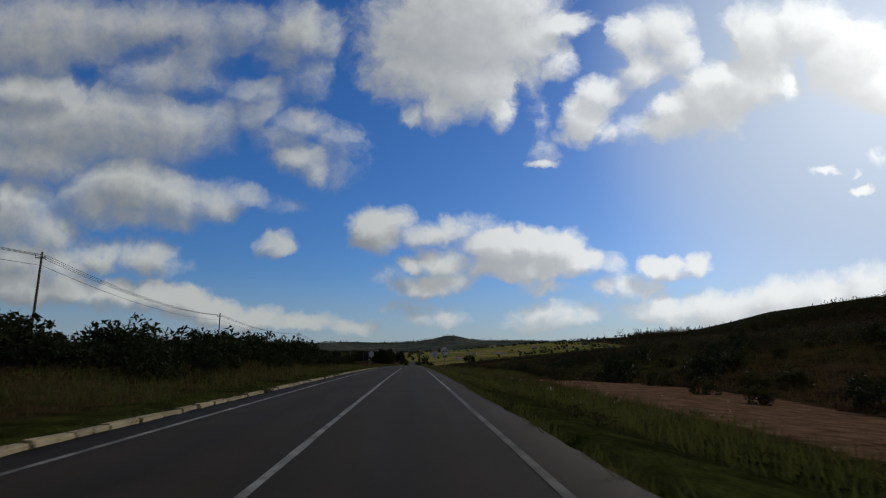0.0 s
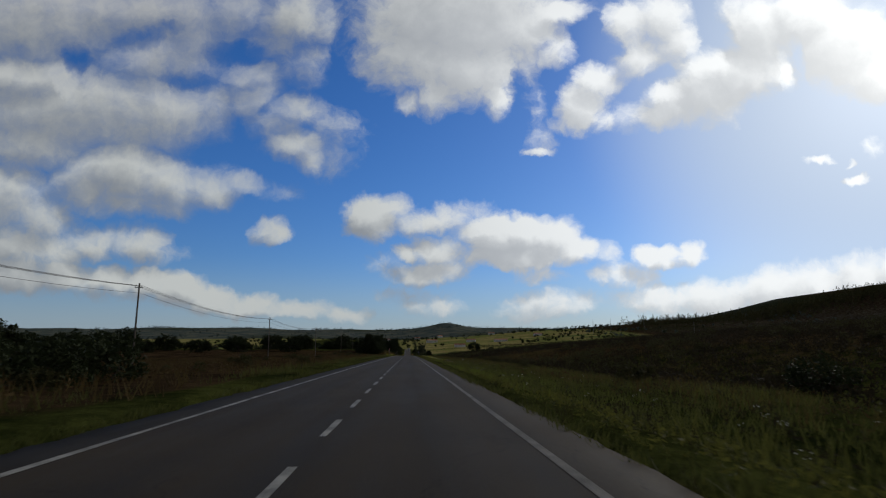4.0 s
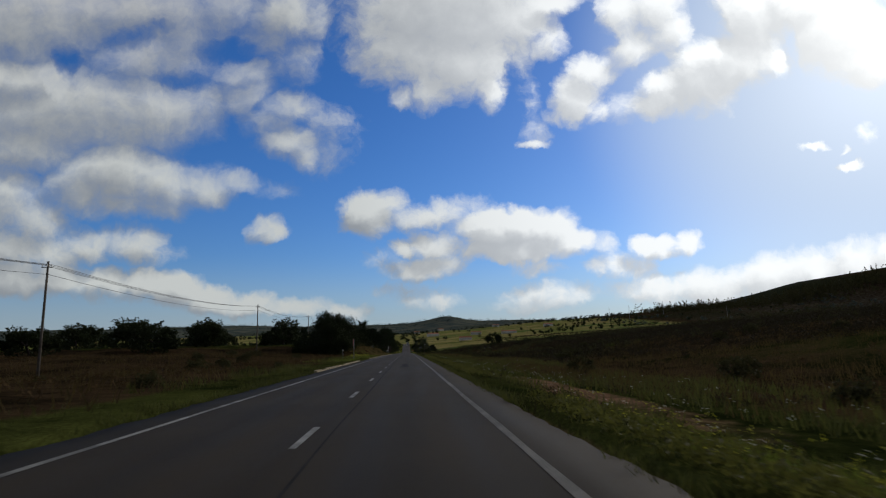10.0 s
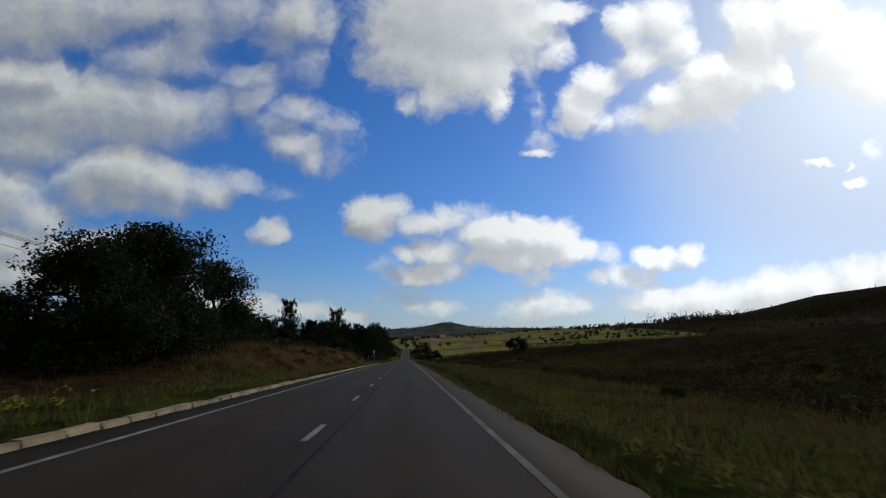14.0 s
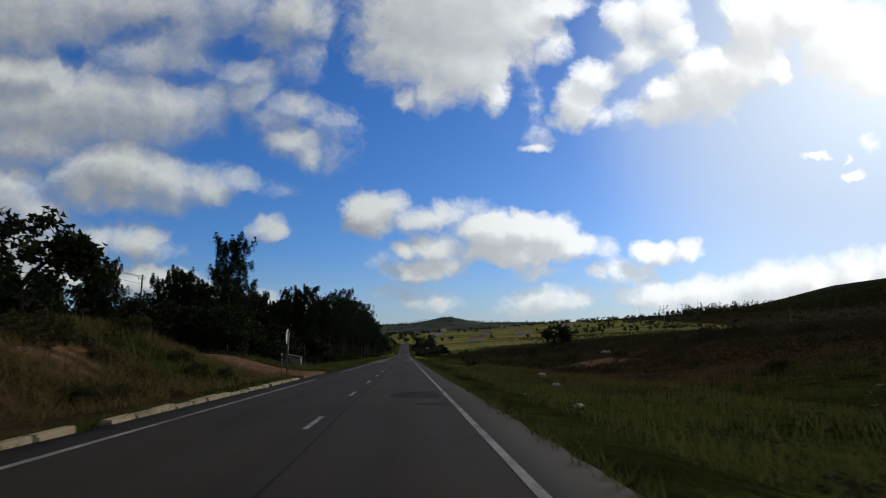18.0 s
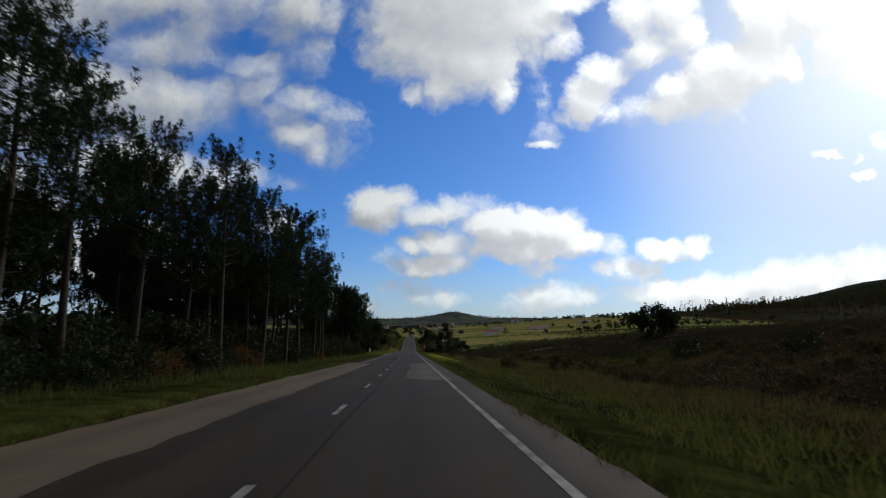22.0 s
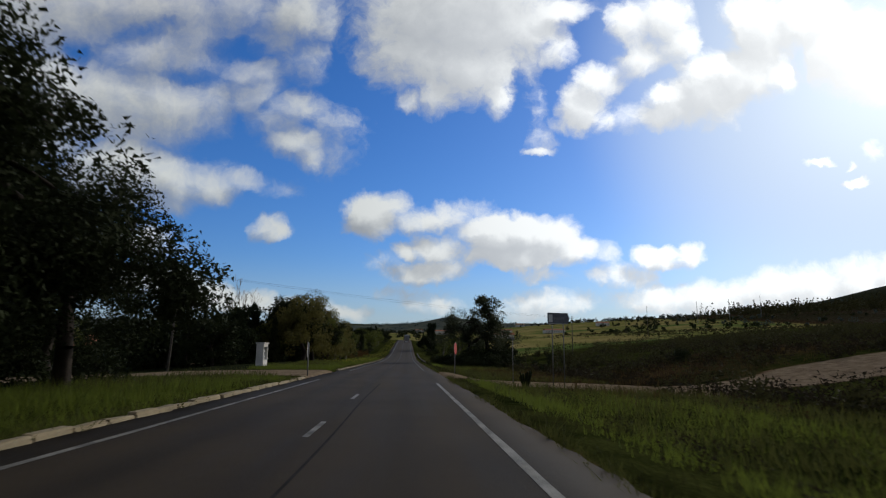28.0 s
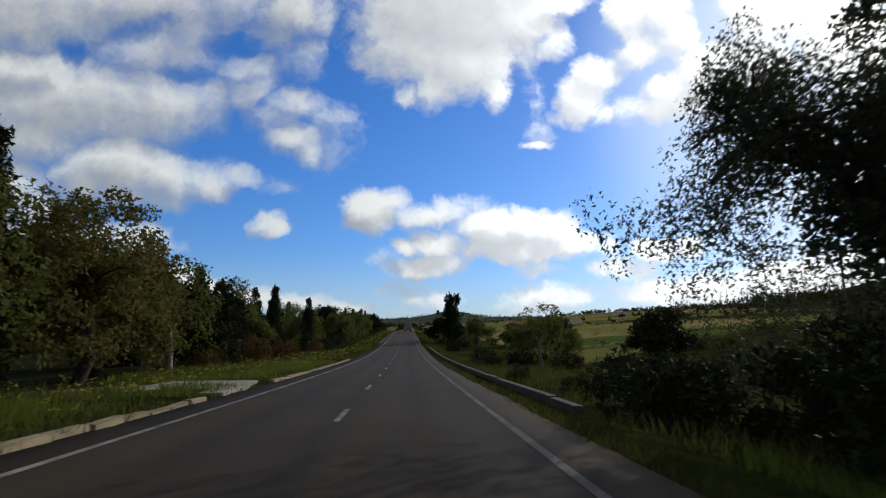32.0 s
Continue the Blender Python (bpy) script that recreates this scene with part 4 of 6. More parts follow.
# same build as the grove oaks, leaves coloured as if in sunshine
kind("olive", "leafy_tree", "full leafy olive-green tree with a pale trunk", "tree", oak_meshes(59, 8.4, 3.6, 0.3, SUNLIT_OLIVE_LEAF, 190, 54, 0.2, 0.14, BARK, 0.4), OAK_N)
kind("dense", "oak_tree", "dense dark evergreen oak leafy down to the ground", "tree", oak_meshes(43, 7.6, 3.5, 0.22, OAK_LEAF, 230, 58, 0.19, 0.02, BARK), OAK_N)
kind("near_grove", "oak_tree", "tall leafy oak with a bare trunk and full dark crown", "tree", oak_meshes(58, 8.4, 3.7, 0.3, OAK_LEAF, 220, 120, 0.125, 0.16, BARK, 0.3), OAK_N)
kind("tall", "poplar_tree", "tall dark leafy tree with a narrow upright crown", "tree", oak_meshes(57, 10.2, 2.7, 0.26, CORK_LEAF, 240, 44, 0.17, 0.12, BARK, 0.7), OAK_N)
kind("willow", "willow_tree", "loose olive-green tree with fine drooping twigs", "tree", oak_meshes(75, 9.0, 3.4, 0.3, LIGHT_LEAF, 150, 44, 0.15, 0.15, BARK, 0.5), OAK_N)
for i in range(2):
    kind("cypress%d" % i, "conifer", "narrow young dark conifer", "tree", cypress_meshes(80 + i, 5.5, 1.0), PINE_N)
kind("bare", "bare_tree", "leafless pale tree with fine twigs", "tree", bare_meshes(90, 6.0, 2.0), ("trunk", "branchwork"))
for i in range(3):
    kind("scrub%d" % i, "scrub_bush", "low dark scrub bush", "bush", bush_meshes(100 + i, 1.5, 1.3, SCRUB_LEAF, 30, 20, 0.24), BUSH_N)
    kind("bush%d" % i, "green_bush", "dense dark green bush", "bush", bush_meshes(110 + i, 2.6, 2.0, OAK_LEAF, 44, 24, 0.27), BUSH_N)
kind("rust", "rust_bush", "rust-brown bush with withered leaves", "bush", bush_meshes(120, 2.4, 1.9, RUST_LEAF, 50, 30, 0.2), BUSH_N)
kind("yellowbush", "flowering_bush", "bush covered in small yellow flowers", "bush", bush_meshes(121, 1.0, 1.0, FLOWER, 26, 24, 0.12), BUSH_N)


# ---- ground, road and markings ----
def spaced(*runs):
    return np.unique(np.concatenate([np.arange(a, b + 1e-6, s) for a, b, s in runs]))


def make_ground():
    xs = spaced((-3000, -600, 120), (-600, -150, 25), (-150, -40, 5), (-40, -12, 1.6), (-12, -4, 0.5), (-3.9, 4.6, 0.25), (4.6, 14, 0.5), (14, 45, 1.5), (45, 150, 5), (150, 600, 20), (600, 3000, 120))
    ys = spaced((-500, -40, 40), (-40, 760, 2.8), (760, 1100, 6), (1100, 2000, 30), (2000, 4300, 60), (4300, 4900, 200))
    X, Y = np.meshgrid(xs, ys)
    Z = land_z(X, Y)
    nx, ny = len(xs), len(ys)
    idx = np.arange(nx * ny).reshape(ny, nx)
    f = np.stack((idx[:-1, :-1], idx[:-1, 1:], idx[1:, 1:], idx[1:, :-1]), -1).reshape(-1, 4)
    me = mesh_np("ground", np.column_stack((X.ravel(), Y.ravel(), Z.ravel())), f, GROUND, True)
    for nm, val in zip(("heath", "field", "woods", "earth", "hazed_upland", "gravel"), zones(X.ravel(), Y.ravel())):
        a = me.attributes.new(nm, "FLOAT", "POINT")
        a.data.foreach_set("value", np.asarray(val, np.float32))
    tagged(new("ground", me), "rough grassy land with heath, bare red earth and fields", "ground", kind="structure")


def ribbon(name, x0, x1, y0, y1, lift, mat, step_y=2.0, wob=0.0, seed=0, thick=0.0):
    """A strip along the road, x0 to x1 across."""
    ys = np.arange(y0, y1 + 1e-6, step_y) if y1 - y0 > step_y else np.array([y0, y1])
    rng = np.random.default_rng(seed)
    a = x0 + (rng.normal(0, wob, len(ys)) if wob else 0)
    b = x1 + (rng.normal(0, wob, len(ys)) if wob else 0)
    z = road_z(ys) + lift
    v = np.empty((len(ys) * 2, 3))
    v[0::2] = np.column_stack((a + 0 * ys, ys, z))
    v[1::2] = np.column_stack((b + 0 * ys, ys, z))
    i = np.arange(len(ys) - 1) * 2
    return mesh_np(name, v, np.stack((i, i + 1, i + 3, i + 2), 1), mat, True)


make_ground()
rd = np.random.default_rng(5)
ys = np.arange(-60, 1100, 0.5)
cols = [ROAD_L + rd.normal(0, 0.05, len(ys)), np.full(len(ys), -2.7), np.full(len(ys), 0.0), np.full(len(ys), 2.9), ROAD_R + rd.normal(0, 0.025, len(ys)) + 0.05 * bumps(ys, 0 * ys, 2.1, 1.0) + 0.05 * bumps(ys, 0 * ys, 9.0, 2.0)]
v = np.concatenate([np.column_stack((c, ys, road_z(ys))) for c in cols] + [np.column_stack((cols[0] - 0.03, ys, road_z(ys) - 0.16)), np.column_stack((cols[4] + 0.03, ys, road_z(ys) - 0.16))])
L, i = len(ys), np.arange(len(ys) - 1)
order = [5, 0, 1, 2, 3, 4, 6]
f = np.concatenate([np.stack((a * L + i, b * L + i, b * L + i + 1, a * L + i + 1), 1) for a, b in zip(order[:-1], order[1:])])
tagged(new("road", mesh_np("road", v, f, ASPHALT, False)), "two-lane worn grey asphalt road running straight ahead", "road", kind="structure")

EDGE_L, EDGE_R = -2.85, 2.92
markings = thing("road_marking", 0, 0, 0, label="worn white painted lane lines on the asphalt", category="road marking", kind="structure")
for x0, runs in ((EDGE_L, ((-40, 268), (284, 399), (409, 603), (618.5, 1090))), (EDGE_R, ((-40, 22), (22, 58), (58, 340), (340, 600), (620, 1090)))):
    for k, (a, b) in enumerate(runs):
        part("edge_line", ribbon("edge_line", x0 - 0.06, x0 + 0.06, a, b, 0.005, PAINT if x0 < 0 or k in (1, 3) else WORN_PAINT, 2.0, 0.006, k), markings)
for k in range(5):
    part("edge_dash", ribbon("edge_dash", EDGE_L - 0.06, EDGE_L + 0.06, 269 + 3.1 * k, 270.6 + 3.1 * k, 0.005, PAINT), markings)
part("centre_line", ribbon("centre_line", -0.06, 0.06, -40, 80.6, 0.005, PAINT, 2.0, 0.006, 9), markings)
DASHES = [(74.0 + 4.15 * k, 2.7) for k in range(2, 19)] + [(189.9 + 7.56 * k, 2.2) for k in range(-5, 118)]
for k, (y, ln) in enumerate(DASHES):
    if not 596 < y < 622:
        part("centre_dash", ribbon("centre_dash", -0.055, 0.055, y, y + ln, 0.005, PAINT, 1.0, 0.004, k), markings)
for y in (48.2, 55.8):
    part("centre_dash", ribbon("centre_dash", 0.2, 0.3, y, y + 2.2, 0.005, WORN_PAINT, 1.0, 0.004, 3), markings)


def patch(name, label, x0, x1, y0, y1, mat, seed, lift=0.0035):
    """A patch on the road with ragged edges."""
    rng = np.random.default_rng(seed)
    ys = np.arange(y0, y1 + 0.01, max(0.25, (y1 - y0) / 60))
    a = x0 + np.cumsum(rng.normal(0, 0.05, len(ys))) * 0.8
    b = np.full(len(ys), x1) + rng.normal(0, 0.04, len(ys))
    taper = np.minimum(1, np.minimum(np.arange(len(ys)), np.arange(len(ys))[::-1]) / 4 + 0.35)
    a = b - (b - a) * taper if x0 > 0 else a
    b = b if x0 > 0 else a + (b - a) * taper
    v = np.empty((2 * len(ys), 3))
    v[0::2], v[1::2] = np.column_stack((a, ys, road_z(ys) + lift)), np.column_stack((b, ys, road_z(ys) + lift))
    i = np.arange(len(ys) - 1) * 2
    tagged(new(name, mesh_np(name, v, np.stack((i, i + 1, i + 3, i + 2), 1), mat)), label, "road patch", kind="structure")


patch("road_patch", "dark tar repair patch in the asphalt", 1.2, 2.7, 385.2, 388.4, TAR, 1)
patch("road_patch", "dark tar repair strip in the asphalt", 1.3, 2.72, 383.0, 383.9, TAR, 2)
patch("road_patch", "pale worn old asphalt along the edge of the lane", 1.35, 3.2, 474, 500, PALE_ASPHALT, 3)
patch("road_patch", "pale worn old asphalt along the edge of the lane", -3.65, -1.85, 448, 500, SANDY_ASPHALT, 4, 0.0075)


def kerb(y0, y1, x, seed):
    rng = np.random.default_rng(seed)
    root = thing("kerb", x, y0, float(road_z(y0)), label="row of worn pale concrete kerb stones with gaps", category="kerb", kind="structure")
    y = y0
    while y < y1:
        ln = 1.0
        if rng.uniform() > 0.035:
            me = KERBS[rng.integers(0, len(KERBS))]
            part("kerb_stone", me, root, at=pose(rng.normal(0, 0.012), y - y0, float(road_z(y) - road_z(y0)) - 0.035 - 0.05 * rng.uniform() ** 3, rng.normal(0, 0.5), rng.normal(0, 1.4), rng.normal(0, 0.7)))
        y += ln + 0.02


KERBS = []
for k in range(4):
    rr = random.Random(k)
    bm = box(0.22, 0.985, 0.32, (0, 0.5, -0.19), 0.03)
    for vv in bm.verts:
        vv.co += Vector([rr.uniform(-0.014, 0.014) for _ in range(3)])
    KERBS.append(mesh_bm("kerb_stone", bm, KERB_STONE))
for k, (x0, x1, y0, y1) in enumerate(((-0.75, -0.5, 190.5, 194.5), (-1.9, -1.7, 197, 203), (1.1, 1.5, 243, 252), (-0.9, -0.3, 512, 524), (0.5, 1.0, 283, 290), (-2.3, -1.6, 62, 70))):
    patch("road_patch", "thin dark tar smear on the asphalt", x0, x1, y0, y1, TAR, 20 + k)
# dark seam where the two lanes were laid
ys = np.arange(120, 600, 0.8)
xs = 0.34 + 0.05 * bumps(ys, 0 * ys, 3.0, 1.0) + 0.04 * bumps(ys, 0 * ys, 17.0, 2.0)
w = 0.018 + 0.014 * np.abs(bumps(ys, 0 * ys, 5.0, 3.0))
v = np.empty((2 * len(ys), 3))
v[0::2], v[1::2] = np.column_stack((xs - w, ys, road_z(ys) + 0.004)), np.column_stack((xs + w, ys, road_z(ys) + 0.004))
i = np.arange(len(ys) - 1) * 2
tagged(new("road_seam", mesh_np("road_seam", v, np.stack((i, i + 1, i + 3, i + 2), 1), TAR)), "dark cracked seam along the middle of the road", "road seam", kind="structure")
kerb(-8, 84, -3.8, 1)
kerb(238, 266, -3.8, 2)
kerb(283, 398, -3.8, 3)
kerb(556, 603, -3.8, 4)
kerb(618.5, 670.5, -3.8, 5)
kerb(677.5, 705, -3.8, 7)
ob = thing("concrete_slab", -5.7, 674.2, land(-4.6, 674.2), 4, "pale concrete slab over the ditch at a field entrance", "slab", kind="structure")
for dy in (-1.25, 1.25):
    part("slab", mesh_bm("slab", box(3.0, 2.46, 0.2, (0.3, dy, -0.19), 0.02), CONCRETE), ob)
kerb(760, 860, -3.8, 6)


# ---- poles and wires ----
def pole_meshes():
    bm = tube(bmesh.new(), (0, 0, -0.6), (0, 0, 8.0), 0.11, 0.075, 10)
    pole = mesh_bm("post", bm, POLE_WOOD, True)
    arm = mesh_bm("cross_arm", box(0.8, 0.06, 0.07, (0, 0, 7.55), 0.01), STEEL)
    bm = bmesh.new()
    for z, r0, r1 in ((0, 0.02, 0.045), (0.05, 0.045, 0.03), (0.1, 0.05, 0.03)):
        tube(bm, (0, 0, z), (0, 0, z + 0.05), r0, r1, 8)
    return pole, arm, mesh_bm("insulator", bm, SIGN_WHITE)


POLE, ARM, INSULATOR = pole_meshes()
POLES = ((-27, -12), (-26.0, 42), (-28, 87), (-27, 142), (-27, 198), (-25.9, 249), (-25.5, 308), (-26.5, 366), (-26.5, 430))


def utility_pole(x, y, h=8.9, lean=(0, 0), group="poles of the overhead line"):
    z = land(x, y)
    ob = thing("utility_pole", x, y, z, 0, "grey wooden utility pole with cross arm and insulators", "pole", group, tilt=lean)
    k = h / 8.0
    part("post", POLE, ob, at=Matrix.Diagonal((1, 1, k, 1)))
    part("cross_arm", ARM, ob, at=pose(0, -0.12, 7.55 * k - 7.55))
    for dx in (-0.34, 0, 0.34):
        part("insulator", INSULATOR, ob, at=pose(dx, -0.12, 7.64 * k))
    return x, y, z + 7.76 * k


def wire(name, pts, r=0.012, sag=0.9, label="thin dark overhead wire", parent=None):
    cu = bpy.data.curves.new(name, "CURVE")
    cu.dimensions, cu.bevel_depth, cu.bevel_resolution = "3D", r, 1
    for a, b in zip(pts[:-1], pts[1:]):
        sp = cu.splines.new("POLY")
        sp.points.add(12)
        for i in range(13):
            k = i / 12
            q = Vector(a).lerp(Vector(b), k)
            sp.points[i].co = (q.x, q.y, q.z - sag * 4 * k * (1 - k), 1)
    cu.materials.append(WIRE)
    return tagged(new(name, cu), label, "wire")


tops = [utility_pole(x, y) for x, y in POLES]
for dx, dz in ((-0.34, 0), (0, 0), (0.34, 0), (0.1, -0.75)):
    wire("overhead_wire", [(x + dx, y, z + dz) for x, y, z in tops], 0.016)
a = utility_pole(-18.7, 623.6, 8.9, (0, 3))
b = utility_pole(-56, 574, 8.5)
c = utility_pole(40, 703, 9.0, group="poles of the line across the road")
for dx in (-0.34, 0.34):
    wire("overhead_wire", [(b[0] + dx, b[1], b[2]), (a[0] + dx, a[1], a[2]), (c[0] + 8 * dx, c[1], c[2])], 0.008, 0.7)
for x, y, h in ((106, 812, 14), (175, 1010, 15)):
    utility_pole(x, y, h, group="poles in the far fields")


# ---- signs ----
def disc(r, sides, depth, turn=0.0):
    bm = bmesh.new()
    bmesh.ops.create_cone(bm, cap_ends=True, segments=sides, radius1=r, radius2=r, depth=depth, matrix=pose(0, 0, 0, 90, 0, 0) @ pose(0, 0, 0, 0, 0, turn))
    bmesh.ops.bevel(bm, geom=[e for e in bm.edges if abs(e.verts[0].co.y - e.verts[1].co.y) < 1e-4], offset=0.004, segments=1, affect="EDGES")
    return bm


def ring(r0, r1, depth, sides=40):
    bm = bmesh.new()
    for y in (-depth, depth):
        vs = [bm.verts.new((r * math.cos(2 * math.pi * i / sides), y, r * math.sin(2 * math.pi * i / sides))) for r in (r0, r1) for i in range(sides)]
    bm.verts.ensure_lookup_table()
    n = sides
    for i in range(n):
        j = (i + 1) % n
        for q in ((i, j, n + j, n + i), (2 * n + i, 2 * n + j, 3 * n + j, 3 * n + i), (i, j, 2 * n + j, 2 * n + i), (n + i, n + j, 3 * n + j, 3 * n + i)):
            bm.faces.new([bm.verts[k] for k in q])
    return bm


def post(h, r=0.035):
    return mesh_bm("post", tube(bmesh.new(), (0, 0, -0.4), (0, 0, h), r, r, 10), STEEL, True)


def place_sign(x, y, z_mid, rz, label, category="road sign", group=""):
    g = land(x, y)
    ob = thing("road_sign", x, y, g, rz, label, category, group)
    mid = float(road_z(y)) + z_mid - g
    return ob, mid


# end of the no-overtaking zone, facing the drive
ob, mid = place_sign(4.75, 57.4, 1.92, 15, "round white road sign with black slanting stripes over two grey cars")
part("post", post(mid - 0.1), ob, at=pose(0, 0.05, 0))
plate = part("plate", mesh_bm("plate", disc(0.44, 48, 0.012), SIGN_WHITE), ob, at=pose(0, 0, mid))
part("rim", mesh_bm("rim", ring(0.415, 0.44, 0.004), SIGN_BLACK), plate, "black rim", pose(0, -0.008, 0))
for dx in (-0.205, 0.205):
    bm = box(0.26, 0.004, 0.10, (0, 0, -0.07), 0.0)
    box(0.17, 0.004, 0.015, (0, 0, 0.10), 0.0, bm)
    for s in (-1, 1):
        box(0.018, 0.004, 0.07, (s * 0.077, 0, 0.03), 0.0, bm)
        box(0.05, 0.004, 0.05, (s * 0.085, 0, -0.115), 0.0, bm)
    part("car_symbol", mesh_bm("car_symbol", bm, SIGN_GREY), plate, "grey car outline", pose(dx, -0.0105, 0))
for k in range(5):
    o = (k - 2) * 0.052
    ln = 2 * math.sqrt(0.41 ** 2 - o * o)
    part("stripe", mesh_bm("stripe", box(ln, 0.004, 0.017, (0, 0, -0.0085)), SIGN_BLACK), plate, "", pose(0, -0.0155, 0) @ pose(0, 0, 0, 0, -47, 0) @ pose(0, 0, o))


def back_of_round_sign(x, y, z, rz, group=""):
    ob, mid = place_sign(x, y, z, rz, "back of a round sheet-metal road sign on a steel post", group=group)
    part("post", post(mid + 0.36, 0.038), ob, at=pose(0, 0.05, 0))
    plate = part("plate", mesh_bm("plate", disc(0.44, 40, 0.012), SIGN_BACK), ob, at=pose(0, 0, mid))
    part("rim", mesh_bm("rim", ring(0.42, 0.445, 0.012), SIGN_GREY), plate, "dark folded rim")
    return ob, mid, plate


ob, mid, plate = back_of_round_sign(4.65, 81.8, 1.90, 180)
# worn scrawls of red paint on its back, without a shape that can be read
for dx, dz, r in ((-0.2, -0.06, 0.07), (0.22, 0.02, 0.08)):
    part("paint_scrawl", mesh_bm("paint_scrawl", ring(r - 0.012, r, 0.002, 5), SIGN_RED), plate, "red paint scrawl", pose(dx, 0.0115, dz))
back_of_round_sign(-4.6, 83.2, 1.92, 153)


def back_of_stop(x, y, z, rz, label="back of an eight-sided sheet-metal stop sign on a steel post"):
    ob, mid = place_sign(x, y, z, rz, label)
    part("post", post(mid + 0.36, 0.038), ob, at=pose(0, 0.05, 0))
    plate = part("plate", mesh_bm("plate", disc(0.47, 8, 0.012, 22.5), SIGN_BACK), ob, at=pose(0, 0, mid))
    part("front_face", mesh_bm("front_face", disc(0.46, 8, 0.004, 22.5), SIGN_RED), plate, "red front face", pose(0, -0.0105, 0))
    return ob


back_of_stop(-5.25, 276.0, 2.15, 282)
back_of_stop(-5.2, 402.2, 2.25, 270)
back_of_stop(-4.1, 606.6, 1.5, 278)
# the stop sign of the right-hand side road, seen nearly edge on
ob = back_of_stop(5.2, 616.5, 1.75, 71.5, "faded red and white eight-sided stop sign on a thin post")
# reflector posts
for x, y in ((-5.0, 84.6), (-6.8, 278.2), (-5.9, 404.2), (-4.6, 377)):
    ob = thing("marker_post", x, y, land(x, y), 0, "thin grey roadside post with a small white reflector disc", "marker post")
    part("post", mesh_bm("post", tube(bmesh.new(), (0, 0, -0.3), (0, 0, 1.2), 0.022, 0.022, 8), STEEL, True), ob)
    part("reflector", mesh_bm("reflector", disc(0.07, 16, 0.012), SIGN_WHITE), ob, "small white reflector disc", pose(0, -0.03, 1.12))
# tall thin post with a small plate
ob, mid = place_sign(6.0, 356.5, 2.45, 0, "tall thin post with a small white distance plate")
part("post", mesh_bm("post", tube(bmesh.new(), (0, 0, -0.4), (0, 0, mid + 0.05), 0.026, 0.02, 8), POLE_WOOD, True), ob)
part("plate", mesh_bm("plate", box(0.19, 0.02, 0.13, (0, -0.05, mid - 0.06), 0.006), SIGN_WHITE), ob)
# direction sign at the right-hand side road
ob, mid = place_sign(10.7, 607.6, 3.5, 14, "dark arrow-shaped direction sign on two steel posts")
bm = bmesh.new()
out = [(-0.74, -0.34), (0.62, -0.34), (0.76, 0.0), (0.62, 0.34), (-0.74, 0.34)]
f0 = bm.faces.new([bm.verts.new((x, 0, z)) for x, z in out])
r = bmesh.ops.extrude_face_region(bm, geom=[f0])
bmesh.ops.translate(bm, verts=[g for g in r["geom"] if isinstance(g, bmesh.types.BMVert)], vec=(0, 0.03, 0))
board = part("board", mesh_bm("board", bm, SIGN_DARK), ob, at=pose(0, -0.06, mid))
for z0 in (-0.32, 0.30):
    part("border", mesh_bm("border", box(1.34, 0.006, 0.02, (-0.06, -0.004, z0)), SIGN_WHITE), board, "white border line")
part("panel", mesh_bm("panel", box(0.26, 0.006, 0.46, (-0.54, -0.004, -0.23)), SIGN_WHITE), board, "grey square panel")
for k in range(6):
    part("lettering", mesh_bm("lettering", box(0.08, 0.006, 0.15, (-0.30 + 0.125 * k, -0.004, -0.07)), SIGN_GREY), board, "unreadable grey lettering bar")
for dx in (-0.42, 0.34):
    part("post", post(mid + 0.25, 0.032), ob, at=pose(dx, 0, 0))
# short post with a little plate
ob, mid = place_sign(8.0, 608.2, 2.2, 10, "rusty short post with a small flat plate")
part("post", post(mid + 0.15, 0.022), ob)
part("plate", mesh_bm("plate", box(0.24, 0.02, 0.1, (0, -0.04, mid + 0.05), 0.005), SIGN_GREY), ob)


# ---- small buildings and boxes ----
def kiosk(x, y, rz):
    ob = thing("mailbox_cabinet", x, y, land(x, y), rz, "white masonry cabinet open to the road, full of mailboxes", "mailbox cabinet")
    part("back_wall", mesh_bm("back_wall", box(1.6, 0.08, 2.05, (0, 0.28, -0.1), 0.01), WALL_WHITE), ob)
    for s in (-1, 1):
        part("side_wall", mesh_bm("side_wall", box(0.12, 0.557, 2.05, (s * 0.74, -0.04, -0.1), 0.01), WALL_WHITE), ob)
    part("roof", mesh_bm("roof", box(1.72, 0.76, 0.11, (0, 0, 1.953), 0.015), WALL_WHITE), ob)
    part("base_wall", mesh_bm("base_wall", box(1.356, 0.55, 0.62, (0, -0.04, -0.1), 0.01), WALL_WHITE), ob)
    part("head_wall", mesh_bm("head_wall", box(1.356, 0.1, 0.26, (0, -0.26, 1.69), 0.01), WALL_WHITE), ob)
    rng = random.Random(4)
    for r in range(5):
        for c in range(3):
            if rng.random() < 0.85:
                m = part("mailbox", mesh_bm("mailbox", box(0.40, 0.26, 0.20, (-0.43 + 0.43 * c, 0.02, 0.54 + 0.225 * r), 0.012), (SIGN_WHITE, SIGN_GREY, SIGN_BACK)[rng.randrange(3)]), ob)
                part("slot", mesh_bm("slot", box(0.26, 0.012, 0.025, (-0.43 + 0.43 * c, -0.113, 0.66 + 0.225 * r)), SIGN_BLACK), m)
    return ob


